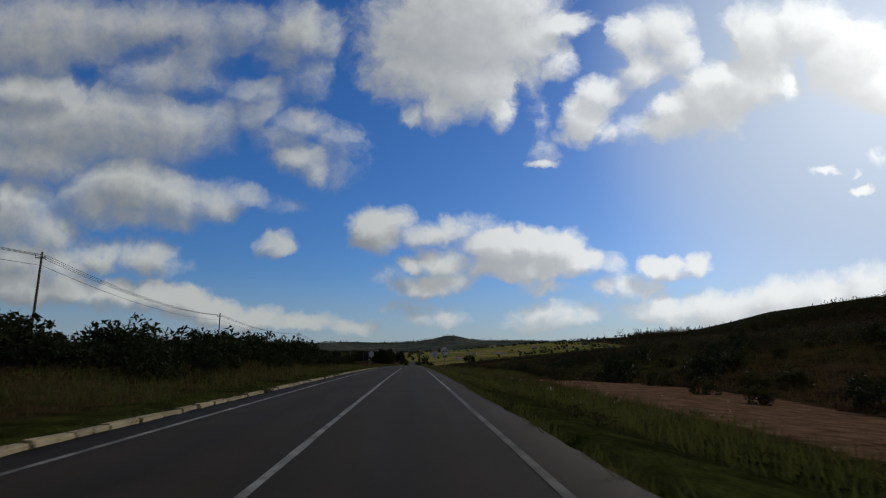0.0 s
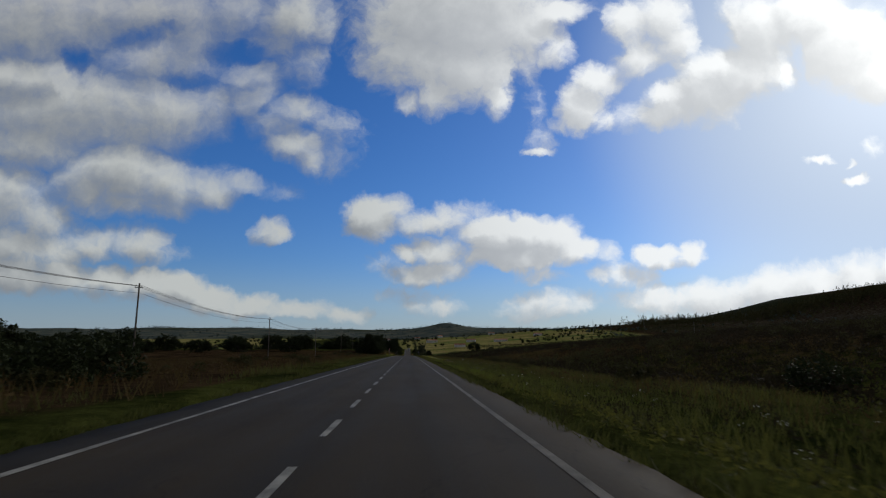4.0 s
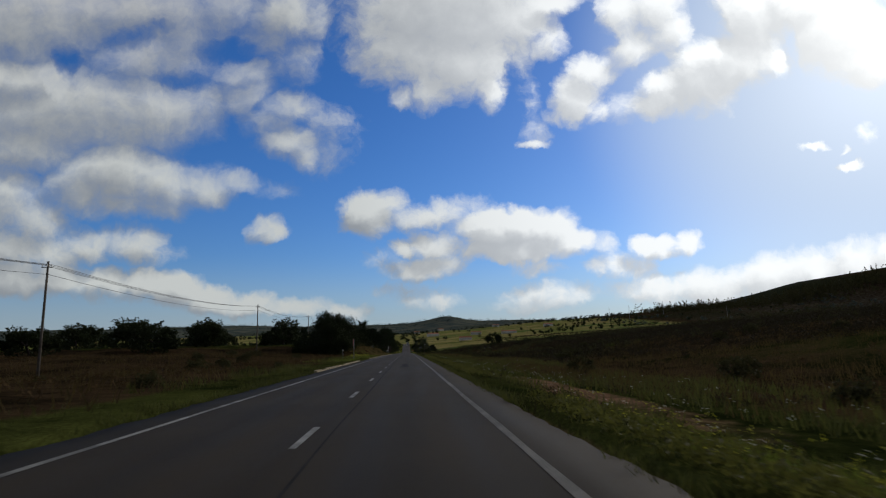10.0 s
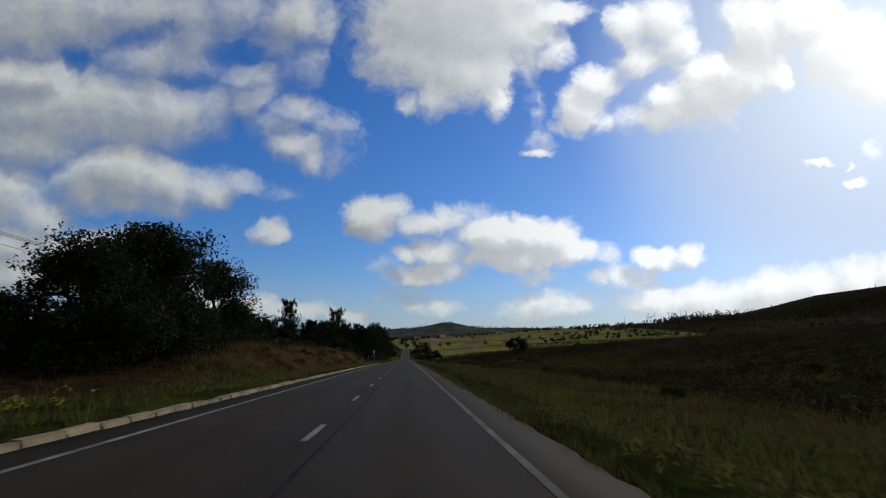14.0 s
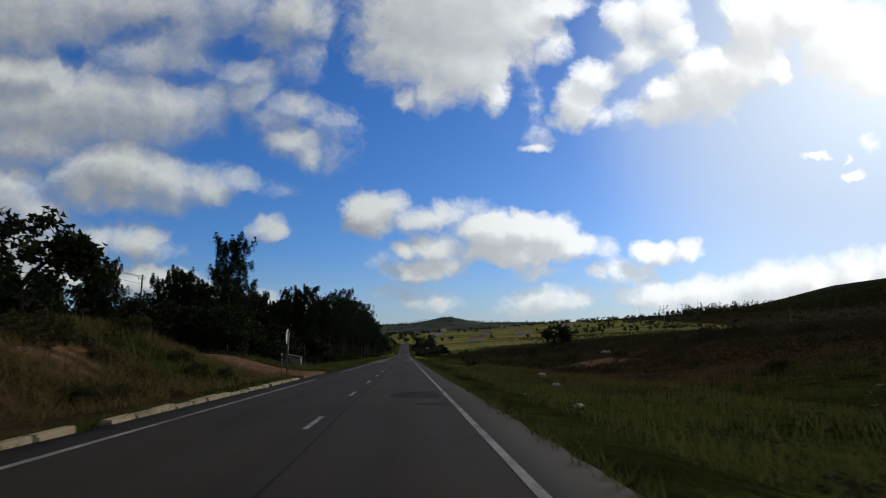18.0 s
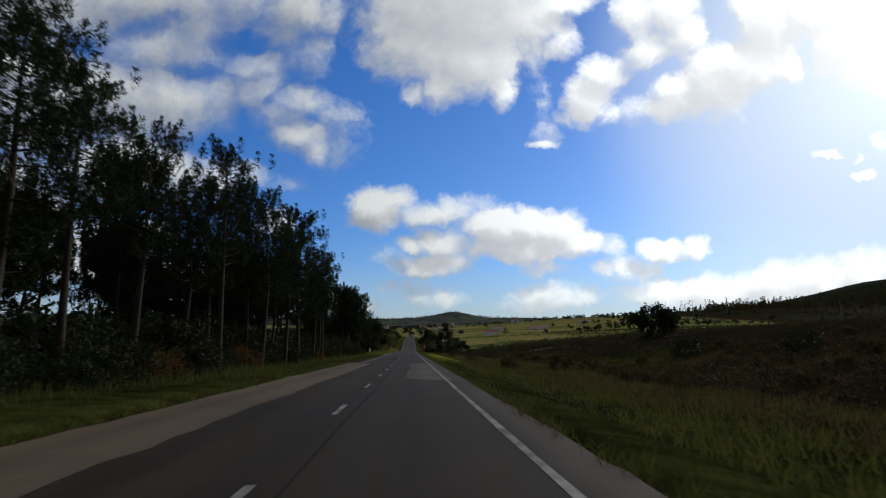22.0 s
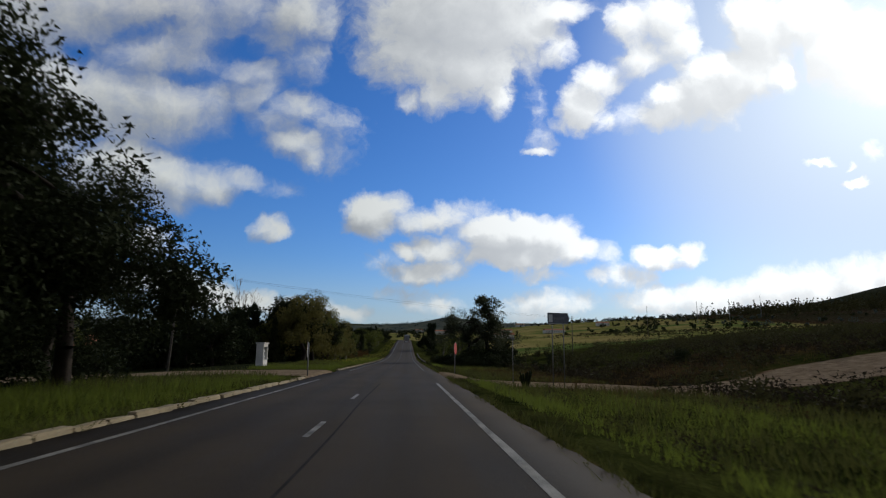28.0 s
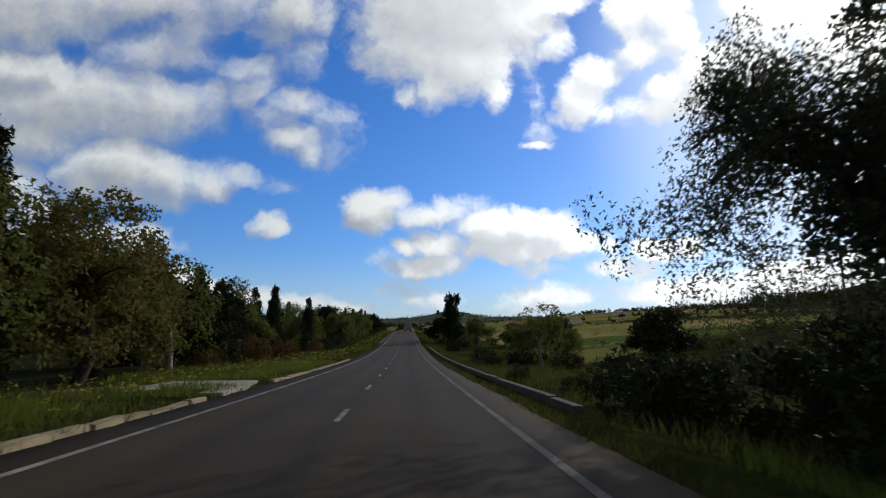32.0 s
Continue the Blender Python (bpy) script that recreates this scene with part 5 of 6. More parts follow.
kiosk(-11.5, 626, 90)
ob = thing("stone_shed", -9.3, 425, land(-9.3, 425), 8, "low pale rendered shed with a sloping top beside the trees", "shed")
bm = box(1.5, 2.6, 1.35, (0, 0, -0.15), 0.0)
for vv in bm.verts:
    if vv.co.z > 1:
        vv.co.z = 1.02 - 0.22 * vv.co.x
bmesh.ops.bevel(bm, geom=list(bm.edges), offset=0.03, segments=2, affect="EDGES")
part("wall", mesh_bm("wall", bm, CONCRETE), ob)
bm = box(1.7, 2.8, 0.07, (0, 0, 1.06), 0.0)
for vv in bm.verts:
    vv.co.z -= 0.22 * vv.co.x
bmesh.ops.bevel(bm, geom=list(bm.edges), offset=0.015, segments=1, affect="EDGES")
part("roof", mesh_bm("roof", bm, DARK_CONCRETE), ob, "dark weathered roof slab")
ob = thing("frame_post", -9.0, 374.5, land(-9.0, 374.5), 10, "pale rectangular concrete frame on the bank", "frame")
for dx in (-0.2, 0.2):
    part("upright", mesh_bm("upright", box(0.09, 0.12, 1.0, (dx, 0, -0.2), 0.01), CONCRETE), ob)
part("head", mesh_bm("head", box(0.49, 0.12, 0.09, (0, 0, 0.803), 0.01), CONCRETE), ob)


def house(x, y, rz, w, d, h, roof=1.6, label="small white farmhouse with a tiled roof"):
    ob = thing("farmhouse", x, y, land(x, y) - 0.2, rz, label, "house")
    part("wall", mesh_bm("wall", box(w, d, h), WALL_WHITE), ob)
    bm = bmesh.new()
    a = [bm.verts.new(p) for p in ((-w / 2 - 0.4, -d / 2 - 0.4, h), (w / 2 + 0.4, -d / 2 - 0.4, h), (w / 2 + 0.4, d / 2 + 0.4, h), (-w / 2 - 0.4, d / 2 + 0.4, h), (-w / 2 - 0.4, 0, h + roof), (w / 2 + 0.4, 0, h + roof))]
    for q in ((0, 1, 5, 4), (2, 3, 4, 5), (0, 4, 3), (1, 2, 5), (3, 2, 1, 0)):
        bm.faces.new([a[k] for k in q])
    part("roof", mesh_bm("roof", bm, ROOF_TILE), ob)
    nwin = max(2, int(w / 3.5))
    for k in range(nwin):
        part("window", mesh_bm("window", box(0.9, 0.06, 1.0, (-w / 2 + w * (k + 0.5) / nwin, -d / 2 - 0.01, h * 0.42), 0.01), DARK_GLASS), ob)
    part("door", mesh_bm("door", box(0.95, 0.06, 2.0, (-w / 2 + w * 0.62 / nwin + w / nwin * 0.45, -d / 2 - 0.012, 0.2), 0.01), SIGN_GREY), ob)
    return ob


house(-46, 668, 25, 9, 7, 3.0)
for x, y, rz, w, d, h in ((60, 1500, 20, 26, 12, 6), (150, 1420, -10, 22, 10, 5), (215, 1380, 5, 30, 12, 4.5), (-60, 1750, 0, 16, 9, 5), (-95, 1800, 15, 14, 9, 5), (330, 1500, 0, 20, 10, 5),
                          (30, 1900, 0, 18, 10, 6), (105, 1950, 30, 16, 10, 6), (-130, 2200, 0, 14, 10, 6), (270, 1900, 0, 20, 10, 6), (96, 1120, -8, 20, 9, 4.5)):
    house(x, y, rz, w, d, h, 2.2, "distant white farm building with a tiled roof")


def parked_car(x, y, rz):
    ob = thing("parked_car", x, y, land(x, y), rz, "white parked hatchback half hidden by trees", "car")
    bm = box(1.7, 4.0, 0.62, (0, 0, 0.28), 0.12)
    part("body", mesh_bm("body", bm, SIGN_WHITE, True), ob)
    bm = box(1.5, 2.2, 0.55, (0, 0.25, 0.905), 0.1)
    for vv in bm.verts:
        if vv.co.z > 1.2:
            vv.co.x *= 0.82
            vv.co.y = 0.25 + (vv.co.y - 0.25) * 0.72
    cabin = part("cabin", mesh_bm("cabin", bm, SIGN_WHITE, True), ob)
    for s in (-1, 1):
        part("side_window", mesh_bm("side_window", box(0.02, 1.5, 0.28, (s * 0.725, 0.25, 1.02), 0.005), DARK_GLASS), cabin)
        part("headlight", mesh_bm("headlight", box(0.3, 0.06, 0.14, (s * 0.6, -1.99, 0.6), 0.02), DARK_GLASS), ob)
        for dy in (-1.2, 1.25):
            bm = bmesh.new()
            bmesh.ops.create_cone(bm, cap_ends=True, segments=18, radius1=0.3, radius2=0.3, depth=0.2, matrix=pose(s * 0.78, dy, 0.3, 0, 90, 0))
            part("wheel", mesh_bm("wheel", bm, RUBBER), ob)
    part("windscreen", mesh_bm("windscreen", box(1.2, 0.02, 0.34, (0, -0.76, 0.99), 0.005), DARK_GLASS), cabin)


parked_car(-29, 640, 120)


def radio_mast(x, y, h):
    ob = thing("radio_mast", x, y, land(x, y), 0, "thin grey lattice radio mast on the far ridge", "mast", "masts on the far ridge")
    for a in range(3):
        c, s = 0.7 * math.cos(a * 2.094), 0.7 * math.sin(a * 2.094)
        part("leg", mesh_bm("leg", tube(bmesh.new(), (c, s, -1), (c * 0.15, s * 0.15, h), 0.16, 0.08, 5), STEEL), ob)
    for k in range(8):
        q = 1 - 0.85 * k / 8
        part("brace", mesh_bm("brace", tube(bmesh.new(), (0.7 * q, 0, h * k / 8), (-0.35 * q, 0.6 * q, h * k / 8 + 1.5), 0.06, 0.06, 4), STEEL), ob)


for x, y, h in ((440, 1395, 34), (470, 1360, 36), (610, 1500, 38), (560, 1150, 30)):
    radio_mast(x, y, h)


# ---- the lorry ahead ----
def lorry(x, y):
    ob = thing("lorry", x, y, float(road_z(y)), 0, "grey box lorry seen from behind on the road", "lorry", tilt=(math.degrees(math.atan((road_z(y + 4) - road_z(y - 4)) / 8)), 0))
    body = part("cargo_box", mesh_bm("cargo_box", box(2.45, 6.5, 2.5, (0, 3.2, 0.95), 0.05), TRUCK_GREY), ob)
    for s in (-1, 1):
        door = part("rear_door", mesh_bm("rear_door", box(1.12, 0.04, 2.3, (s * 0.585, -0.072, 1.05), 0.01), TRUCK_GREY), ob)
        part("latch_bar", mesh_bm("latch_bar", tube(bmesh.new(), (s * 0.2, -0.105, 1.1), (s * 0.2, -0.105, 3.2), 0.018, 0.018, 6), STEEL), door)
        part("tail_light", mesh_bm("tail_light", box(0.3, 0.05, 0.13, (s * 0.95, -0.03, 0.62), 0.01), SIGN_RED), ob, "red tail light")
        for dy in (0.9, 5.9, 7.6):
            bm = bmesh.new()
            bmesh.ops.create_cone(bm, cap_ends=True, segments=20, radius1=0.48, radius2=0.48, depth=0.32, matrix=pose(s * 1.02, dy, 0.48, 0, 90, 0))
            part("wheel", mesh_bm("wheel", bm, RUBBER), ob)
    part("chassis", mesh_bm("chassis", box(0.9, 8.0, 0.25, (0, 4.0, 0.65), 0.02), SIGN_BLACK), ob)
    part("bumper", mesh_bm("bumper", box(2.3, 0.12, 0.16, (0, 0.0, 0.45), 0.02), SIGN_WHITE), ob)
    part("cab", mesh_bm("cab", box(2.4, 1.9, 2.3, (0, 7.7, 0.7), 0.12), SIGN_WHITE), ob)


lorry(1.5, 846)


# ---- planting ----
def scatter(n, x0, x1, y0, y1, gap, seed):
    """Random places in an oblong, at least gap apart."""
    rng, got = random.Random(seed), []
    for _ in range(n * 12):
        p = (rng.uniform(x0, x1), rng.uniform(y0, y1))
        if all((p[0] - q[0]) ** 2 + (p[1] - q[1]) ** 2 > gap * gap for q in got):
            got.append(p)
            if len(got) == n:
                break
    return got


rp = random.Random(3)
for k, (x, y) in enumerate(scatter(44, -15, -9.0, 22, 106, 1.7, 5)):
    plant("bush%d" % (k % 3), x, y, rp.uniform(0.45, 0.85), group="scrub hedge beside the road")
# hedge of scrub on the left at the start
for k, (x, y) in enumerate(scatter(62, -26, -12.5, 10, 104, 2.2, 1)):
    plant("bush%d" % (k % 3), x, y, rp.uniform(0.85, 1.45), group="scrub hedge beside the road")
for k, (x, y) in enumerate(scatter(16, -60, -30, 0, 90, 5, 2)):
    plant("oak%d" % (k % 3), x, y, rp.uniform(0.45, 0.7), group="trees behind the hedge")
# dark trees across the brown field
for k, (x, y) in enumerate(((-62, 128), (-75, 150), (-88, 168), (-70, 182), (-95, 205), (-84, 232), (-110, 250), (-92, 275), (-78, 300), (-100, 325), (-79, 348), (-88, 372), (-70, 402), (-79, 418),
                            (-60, 392), (-30, 352), (-36, 372), (-45, 340), (-52, 360), (-42, 392), (-58, 330), (-34, 410), (-66, 310), (-48, 318), (-120, 290), (-130, 340), (-112, 392))):
    plant("round%d" % (k % 2), x, y, rp.uniform(0.75, 1.2), group="round trees in the field")
for k, (x, y) in enumerate(scatter(34, -190, -96, 120, 470, 7, 36)):
    plant("round%d" % (k % 2), x, y, rp.uniform(0.7, 1.15), group="round trees in the field")
# the big clump at the end of the field and the trees after it
for k, (x, y, s) in enumerate(((-11.5, 318, 0.98), (-14.5, 322, 1.05), (-13, 313, 0.8), (-17, 329, 0.85), (-11.2, 325, 0.78), (-13, 346, 0.46), (-18, 360, 0.48), (-21, 349, 0.5), (-12.4, 333, 0.5), (-16, 340, 0.52))):
    plant("dense" if k < 5 or k > 7 else "oak%d" % (k % 3), x, y, s, group="evergreen oaks on the bank")
for k, (x, y) in enumerate(scatter(26, -20, -9.6, 310, 334, 1.7, 41)):
    plant("bush%d" % (k % 3), x, y, rp.uniform(0.7, 1.15), group="bushes under the oaks")
plant("bushy_pine", -20.8, 395, 0.84, group="pines behind the bank")
for k, (x, y, s) in enumerate(((-27, 388, 0.5), (-31, 384, 0.55), (-34, 392, 0.5), (-24, 403, 0.4), (-38, 399, 0.6))):
    plant("pine%d" % (2 + k % 3), x, y, s, group="pines behind the bank")
for k, (x, y, s) in enumerate(((-14.6, 394, 0.74), (-19, 400, 0.5), (-23, 409, 0.5), (-12.5, 415, 0.55))):
    plant("oak%d" % (k % 3), x, y, s, group="evergreen oaks on the bank")
for k, (x, y, s) in enumerate(((-13.2, 421, 0.62), (-11.6, 428, 0.6), (-15.5, 419, 0.66), (-10.6, 436, 0.6), (-13.8, 433, 0.7), (-18.5, 414, 0.6), (-12.0, 442, 0.66))):
    plant("oak%d" % (k % 3), x, y, s * 1.05, group="evergreen oaks on the bank")
# pine wood
plant("bushy_pine", -16.3, 426, 1.1, group="pine wood")
for x, y, s in ((-19.5, 424, 0.75), (-23, 431, 0.85), (-13.4, 446, 0.62), (-27, 424, 0.8), (-10.6, 449, 0.62), (-20, 438, 0.9)):
    plant("bushy_pine", x, y, s, group="pine wood")
for k, (x, y) in enumerate(scatter(26, -34, -9.0, 420, 450, 2.3, 11)):
    plant("pine%d" % (2 + k % 3), x, y, rp.uniform(0.5, 0.72), group="pine wood")
for k, (x, y) in enumerate(scatter(30, -10.5, -7.4, 444, 562, 2.8, 14)):
    if not 516 < y < 552:
        plant("near_pine%d" % (k % 3), x, y, rp.uniform(0.6, 0.75) if y < 455 else rp.uniform(0.76, 0.96), group="pine wood")
for k, (x, y) in enumerate(scatter(40, -32, -10.5, 446, 558, 3.0, 12)):
    if not (516 < y < 550 and x > -13):
        plant("pine%d" % (k % 4), x, y, rp.uniform(0.64, 0.8) if y < 458 else (rp.uniform(0.92, 1.1) if 512 < y < 556 else rp.uniform(0.8, 1.05)), group="pine wood")
for k, (x, y) in enumerate(scatter(70, -9.4, -7.5, 440, 566, 1.35, 17)):
    plant("rust" if k % 5 == 0 else "bush%d" % (k % 3), x, y, rp.uniform(0.38, 0.66), group="undergrowth of the pine wood")
for x, y, s in ((-9.4, 568, 0.92), (-11, 563, 0.98), (-12.4, 572, 1.0), (-10.6, 559, 0.9)):
    plant("near_pine2", x, y, s, group="pine wood")
# leafy trees before the crossing
for k, (x, y, s) in enumerate(((-9.9, 585, 1.16), (-9.5, 593, 1.0), (-10.5, 578, 1.05), (-12.5, 590, 1.0), (-12.8, 598, 0.8), (-14, 583, 1.1), (-16, 594, 0.9), (-18, 575, 1.1), (-20, 588, 1.0))):
    plant("near_grove" if k < 5 else "grove", x, y, s, group="oaks before the crossing")
for k, (x, y) in enumerate(scatter(22, -22, -10.5, 566, 600, 1.8, 15)):
    plant("bush%d" % (k % 3), x, y, rp.uniform(0.5, 0.8), group="bushes before the crossing")
# beyond the crossing, left
plant("bare", -27, 670, 2.5, sx=0.85)
for k, (x, y) in enumerate(scatter(54, -44, -13.5, 632, 668, 2.3, 21)):
    plant(("oak0", "light0", "bush1", "pine4", "oak2", "cypress1", "bush2")[k % 7], x, y, rp.uniform(0.6, 0.9) * (1.25 if k % 7 in (2, 5, 6) else 1), group="mixed trees past the crossing")
plant("willow", -12.2, 657.5, 1.15, group="mixed trees past the crossing")
plant("cypress0", -12.5, 674.5, 1.6, group="mixed trees past the crossing")
for x, y, s, q in ((-11.2, 665, 0.78, "olive"), (-10.6, 671, 0.86, "light0"), (-10.8, 677.5, 0.92, "olive"), (-10.2, 684, 0.8, "light0"), (-12.5, 682, 1.0, "olive"), (-14.5, 669, 0.9, "olive"), (-10.6, 690, 0.72, "oak0"), (-14, 690, 0.9, "light0")):
    plant(q, x, y, s, group="mixed trees past the crossing")
for x, y, s, q in ((-12.2, 650, 1.11, "olive"), (-14.5, 656, 1.21, "grove"), (-11.6, 662, 1.00, "olive"), (-15.5, 664, 1.27, "olive"), (-13, 670, 1.11, "olive")):
    plant(q, x, y, s, group="mixed trees past the crossing")
for x, y, s in ((-9.3, 695, 0.95), (-9.6, 705, 0.8), (-9.0, 720, 0.7), (-9.4, 687, 0.6)):
    plant("rust", x, y, s, group="mixed trees past the crossing")
for k, (x, y) in enumerate(scatter(80, -24, -9.6, 694, 890, 2.3, 22)):
    plant(("cypress0", "light1", "cypress1", "oak1", "bush0", "light0")[k % 6], x, y, rp.uniform(0.8, 1.15) * (1.25 if k % 6 in (0, 2) else 0.9), group="mixed trees past the crossing")
# right-hand side past the crossing
plant("cork", 11.5, 667.4, 1.36, 3.4, sx=0.78)
plant("tall", 14.9, 668, 1.27, 0.3)
for x, y, s in ((12.6, 664.5, 1.35), (14.6, 666, 1.5), (16.2, 662.5, 1.45), (13.4, 670, 1.3), (17.5, 667, 1.5)):
    plant("bush%d" % (int(x) % 3), x, y, s, group="hedge beside the culvert")
for k, (x, y, s) in enumerate(((8.2, 663, 0.75), (9.6, 660, 0.85), (11, 657.5, 0.8), (9.2, 666.5, 0.8), (7.4, 668, 0.7), (12.5, 661.5, 1.0), (11.4, 665, 0.95), (14, 657, 0.95), (8.0, 672.5, 0.8))):
    plant("bush%d" % (k % 3), x, y, s, group="hedge beside the culvert")
for k, (x, y) in enumerate(((6.5, 668), (8, 671), (10, 672), (11.5, 661), (7.5, 676), (13, 657), (10, 680), (6.8, 684))):
    plant(("bush0", "scrub1", "bush2")[k % 3], x, y, rp.uniform(0.45, 0.7), group="bushes on the verge")
plant("pine4", 9.5, 762, 1.0)
for k, (x, y) in enumerate(scatter(44, 7.5, 26, 690, 880, 2.6, 23)):
    plant(("bush0", "oak1", "bush2", "light0", "scrub0")[k % 5], x, y, rp.uniform(0.5, 0.85), group="bushes on the verge")
for k, (x, y) in enumerate(scatter(30, 12, 40, 632, 700, 2.6, 24)):
    plant(("scrub0", "scrub2", "bush1")[k % 3], x, y, rp.uniform(0.5, 0.8), group="bushes on the slope")
# lone tree on the hillside and bushes round it
plant("round0", 59, 582, 1.4, sx=0.72, label="lone dark round tree on the hillside")
for k, (x, y) in enumerate(((74, 640), (85, 660), (40, 505), (46, 512), (36, 520), (66, 455), (58, 470), (52, 462), (72, 480), (80, 500))):
    plant("bush%d" % (k % 3), x, y, rp.uniform(0.8, 1.4), group="bushes on the hillside")
# bushes at the start on the right
for k, (x, y) in enumerate(scatter(44, 17, 60, 15, 110, 3.2, 31)):
    plant(("bush%d" if k % 3 else "scrub%d") % (k % 3), x, y, rp.uniform(0.6, 1.1), group="bushes on the slope")
for k, (x, y) in enumerate(scatter(130, 10, 60, 20, 600, 3.2, 32)):
    plant("scrub%d" % (k % 3), x, y, rp.uniform(0.5, 1.1), group="scrub on the slope")
for k, (x, y) in enumerate(scatter(50, -24, -6.5, 95, 300, 3.5, 33)):
    plant("scrub%d" % (k % 3), x, y, rp.uniform(0.3, 0.75), group="scrub in the field")
for k, (x, y) in enumerate(scatter(84, -13, -5.2, 322, 394, 0.9, 34)):
    plant("scrub%d" % (k % 3), x, y, rp.uniform(0.2, 0.42) + 0.25 * (x < -8.5), group="scrub on the bank")


def agave(x, y):
    ob = thing("cactus", x, y, land(x, y), 0, "clump of upright grey-green cactus columns", "cactus")
    rng = random.Random(6)
    for k in range(9):
        a = k * 0.7
        bm = tube(bmesh.new(), (0.1 * math.cos(a), 0.1 * math.sin(a), -0.05), (0.38 * math.cos(a), 0.22 * math.sin(a), rng.uniform(0.6, 1.0)), 0.065, 0.05, 7)
        part("column", mesh_bm("column", bm, OAK_LEAF), ob)


agave(8.6, 607.4)


# ---- far woods, heath and grass ----
def stuff(name, vf, mat, label, category):
    return tagged(new(name, mesh_np(name, vf[0], vf[1], mat)), label, category, kind="stuff")


def spots(rng, n, x0, x1, y0, y1):
    x, y = rng.uniform(x0, x1, n), rng.uniform(y0, y1, n)
    return x, y


def on_land(x, y, dz=0.0):
    return np.column_stack((x, y, land_z(x, y) + dz))


rg = np.random.default_rng(77)
# trees along the ridge and over the far hills, each a loose heap of leaves
pts, rad = [], []
far_pts, far_rad = [], []
n = 1500
x, y = rg.uniform(650, 1750, n), 1760 + rg.normal(0, 80, n)
y -= 0.12 * x
tall = rg.uniform(9, 18, n) * (1 + 0.5 * (rg.uniform(0, 1, n) > 0.8))
k = np.repeat(np.arange(n), 6)
q = np.tile(np.linspace(0.12, 1.0, 6), n)
c = on_land(x, y)[k] + np.column_stack((rg.normal(0, 1.2, len(k)), rg.normal(0, 1.2, len(k)), q * tall[k]))
stuff("ridge_trees", leaf_cards(rg, c, tall[k] * 0.26 * (1.15 - q), 8, 3.0, 0.5, 1.3), SCRUB_LEAF, "upright trees dotted along the ridge", "trees")
x, y = spots(rg, 4200, 110, 420, -50, 1150)
stuff("hill_bushes", leaf_cards(rg, on_land(x, y, 0.5), rg.uniform(0.5, 1.9, 4200), 16, 0.8, 0.6, 0.7), SCRUB_LEAF, "low bushes scattered over the hillside", "scrub")
x, y = spots(rg, 6000, 420, 1500, 500, 1700)
keep = np.argsort(-(bumps(x, y, 61, 5.0) + bumps(x, y, 23, 2.0) + rg.normal(0, 0.5, 6000)))[:1500]
x, y = x[keep], y[keep]
stuff("hill_bushes", leaf_cards(rg, on_land(x, y, 1.2), rg.uniform(1.2, 4.0, 1500), 14, 2.4, 0.6, 0.6), SCRUB_LEAF, "dark bushes and small trees on the long hill", "scrub")
for x0, x1, y0, y1, n in ((450, 1100, 300, 2300, 420), (-2200, 2200, 2500, 4200, 1300), (-500, -150, 100, 2000, 420), (-150, 900, 1150, 2400, 420), (-120, -40, 900, 1500, 200)):
    x, y = spots(rg, 4 * n, x0, x1, y0, y1)
    keep = np.argsort(-(bumps(x, y, 83, 3.0) + 0.8 * bumps(x, y, 31, 1.0) + bumps(0.2 * x, y, 17, 2.0) + rg.normal(0, 0.35, 4 * n)))[:n]   # woods and hedgerows
    x, y = x[keep], y[keep]
    p = on_land(x, y)
    s = rg.uniform(1.1, 3.2, n) * (1 + y / 2500)
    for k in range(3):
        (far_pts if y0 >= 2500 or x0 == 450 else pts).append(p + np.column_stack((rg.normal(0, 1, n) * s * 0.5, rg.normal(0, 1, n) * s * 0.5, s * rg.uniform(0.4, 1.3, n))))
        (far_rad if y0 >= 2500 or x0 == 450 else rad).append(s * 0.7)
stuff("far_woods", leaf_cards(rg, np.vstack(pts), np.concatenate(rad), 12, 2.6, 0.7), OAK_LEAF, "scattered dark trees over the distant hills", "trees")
# the farthest woods carry the haze in their leaf colour
stuff("hill_woods", leaf_cards(rg, np.vstack(far_pts), np.concatenate(far_rad), 9, 2.8, 0.7), HAZED_LEAF, "grey-green woods on the farthest hills", "trees")
# heath on the slope and in the field
x1, y1 = spots(rg, 9000, 9, 75, -10, 640)
x2, y2 = spots(rg, 6500, -80, -8, 95, 300)
x3, y3 = spots(rg, 2500, -40, -8, -10, 95)
x, y = np.concatenate((x1, x2, x3)), np.concatenate((y1, y2, y3))
h, f_, w_, e_ = zones(x, y)[:4]
keep = (h + rg.normal(0, 0.2, len(x)) > 0.45) & (e_ < 0.3)
x, y = x[keep], y[keep]
stuff("heath", leaf_cards(rg, on_land(x, y, 0.12), rg.uniform(0.18, 0.5, len(x)), 12, 0.2, 0.35, 0.7, 0.3), HEATH_LEAF, "low brown heath and dry scrub", "heath")
# dark scrub massed over the heath, in drifts with grassy gaps between
n = 26000
x, y = 17 + 100 * rg.uniform(0, 1, n) ** 1.2, rg.uniform(-20, 700, n)
keep = (bumps(x, y, 23, 4.0) + 0.6 * bumps(x, y, 8, 1.0) > -0.35 - 0.4 * step(25, 50, x)) & (zones(x, y)[3] < 0.2) & (zones(x, y)[1] < 0.6)
x, y = x[keep], y[keep]
s = rg.uniform(0.3, 0.95, len(x)) * (1 + x / 200)
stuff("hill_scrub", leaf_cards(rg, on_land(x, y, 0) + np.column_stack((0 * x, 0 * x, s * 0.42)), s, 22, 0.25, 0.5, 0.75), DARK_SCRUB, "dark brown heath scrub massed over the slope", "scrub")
n = 2600
x, y = 15 + 95 * rg.uniform(0, 1, n), rg.uniform(-20, 700, n)
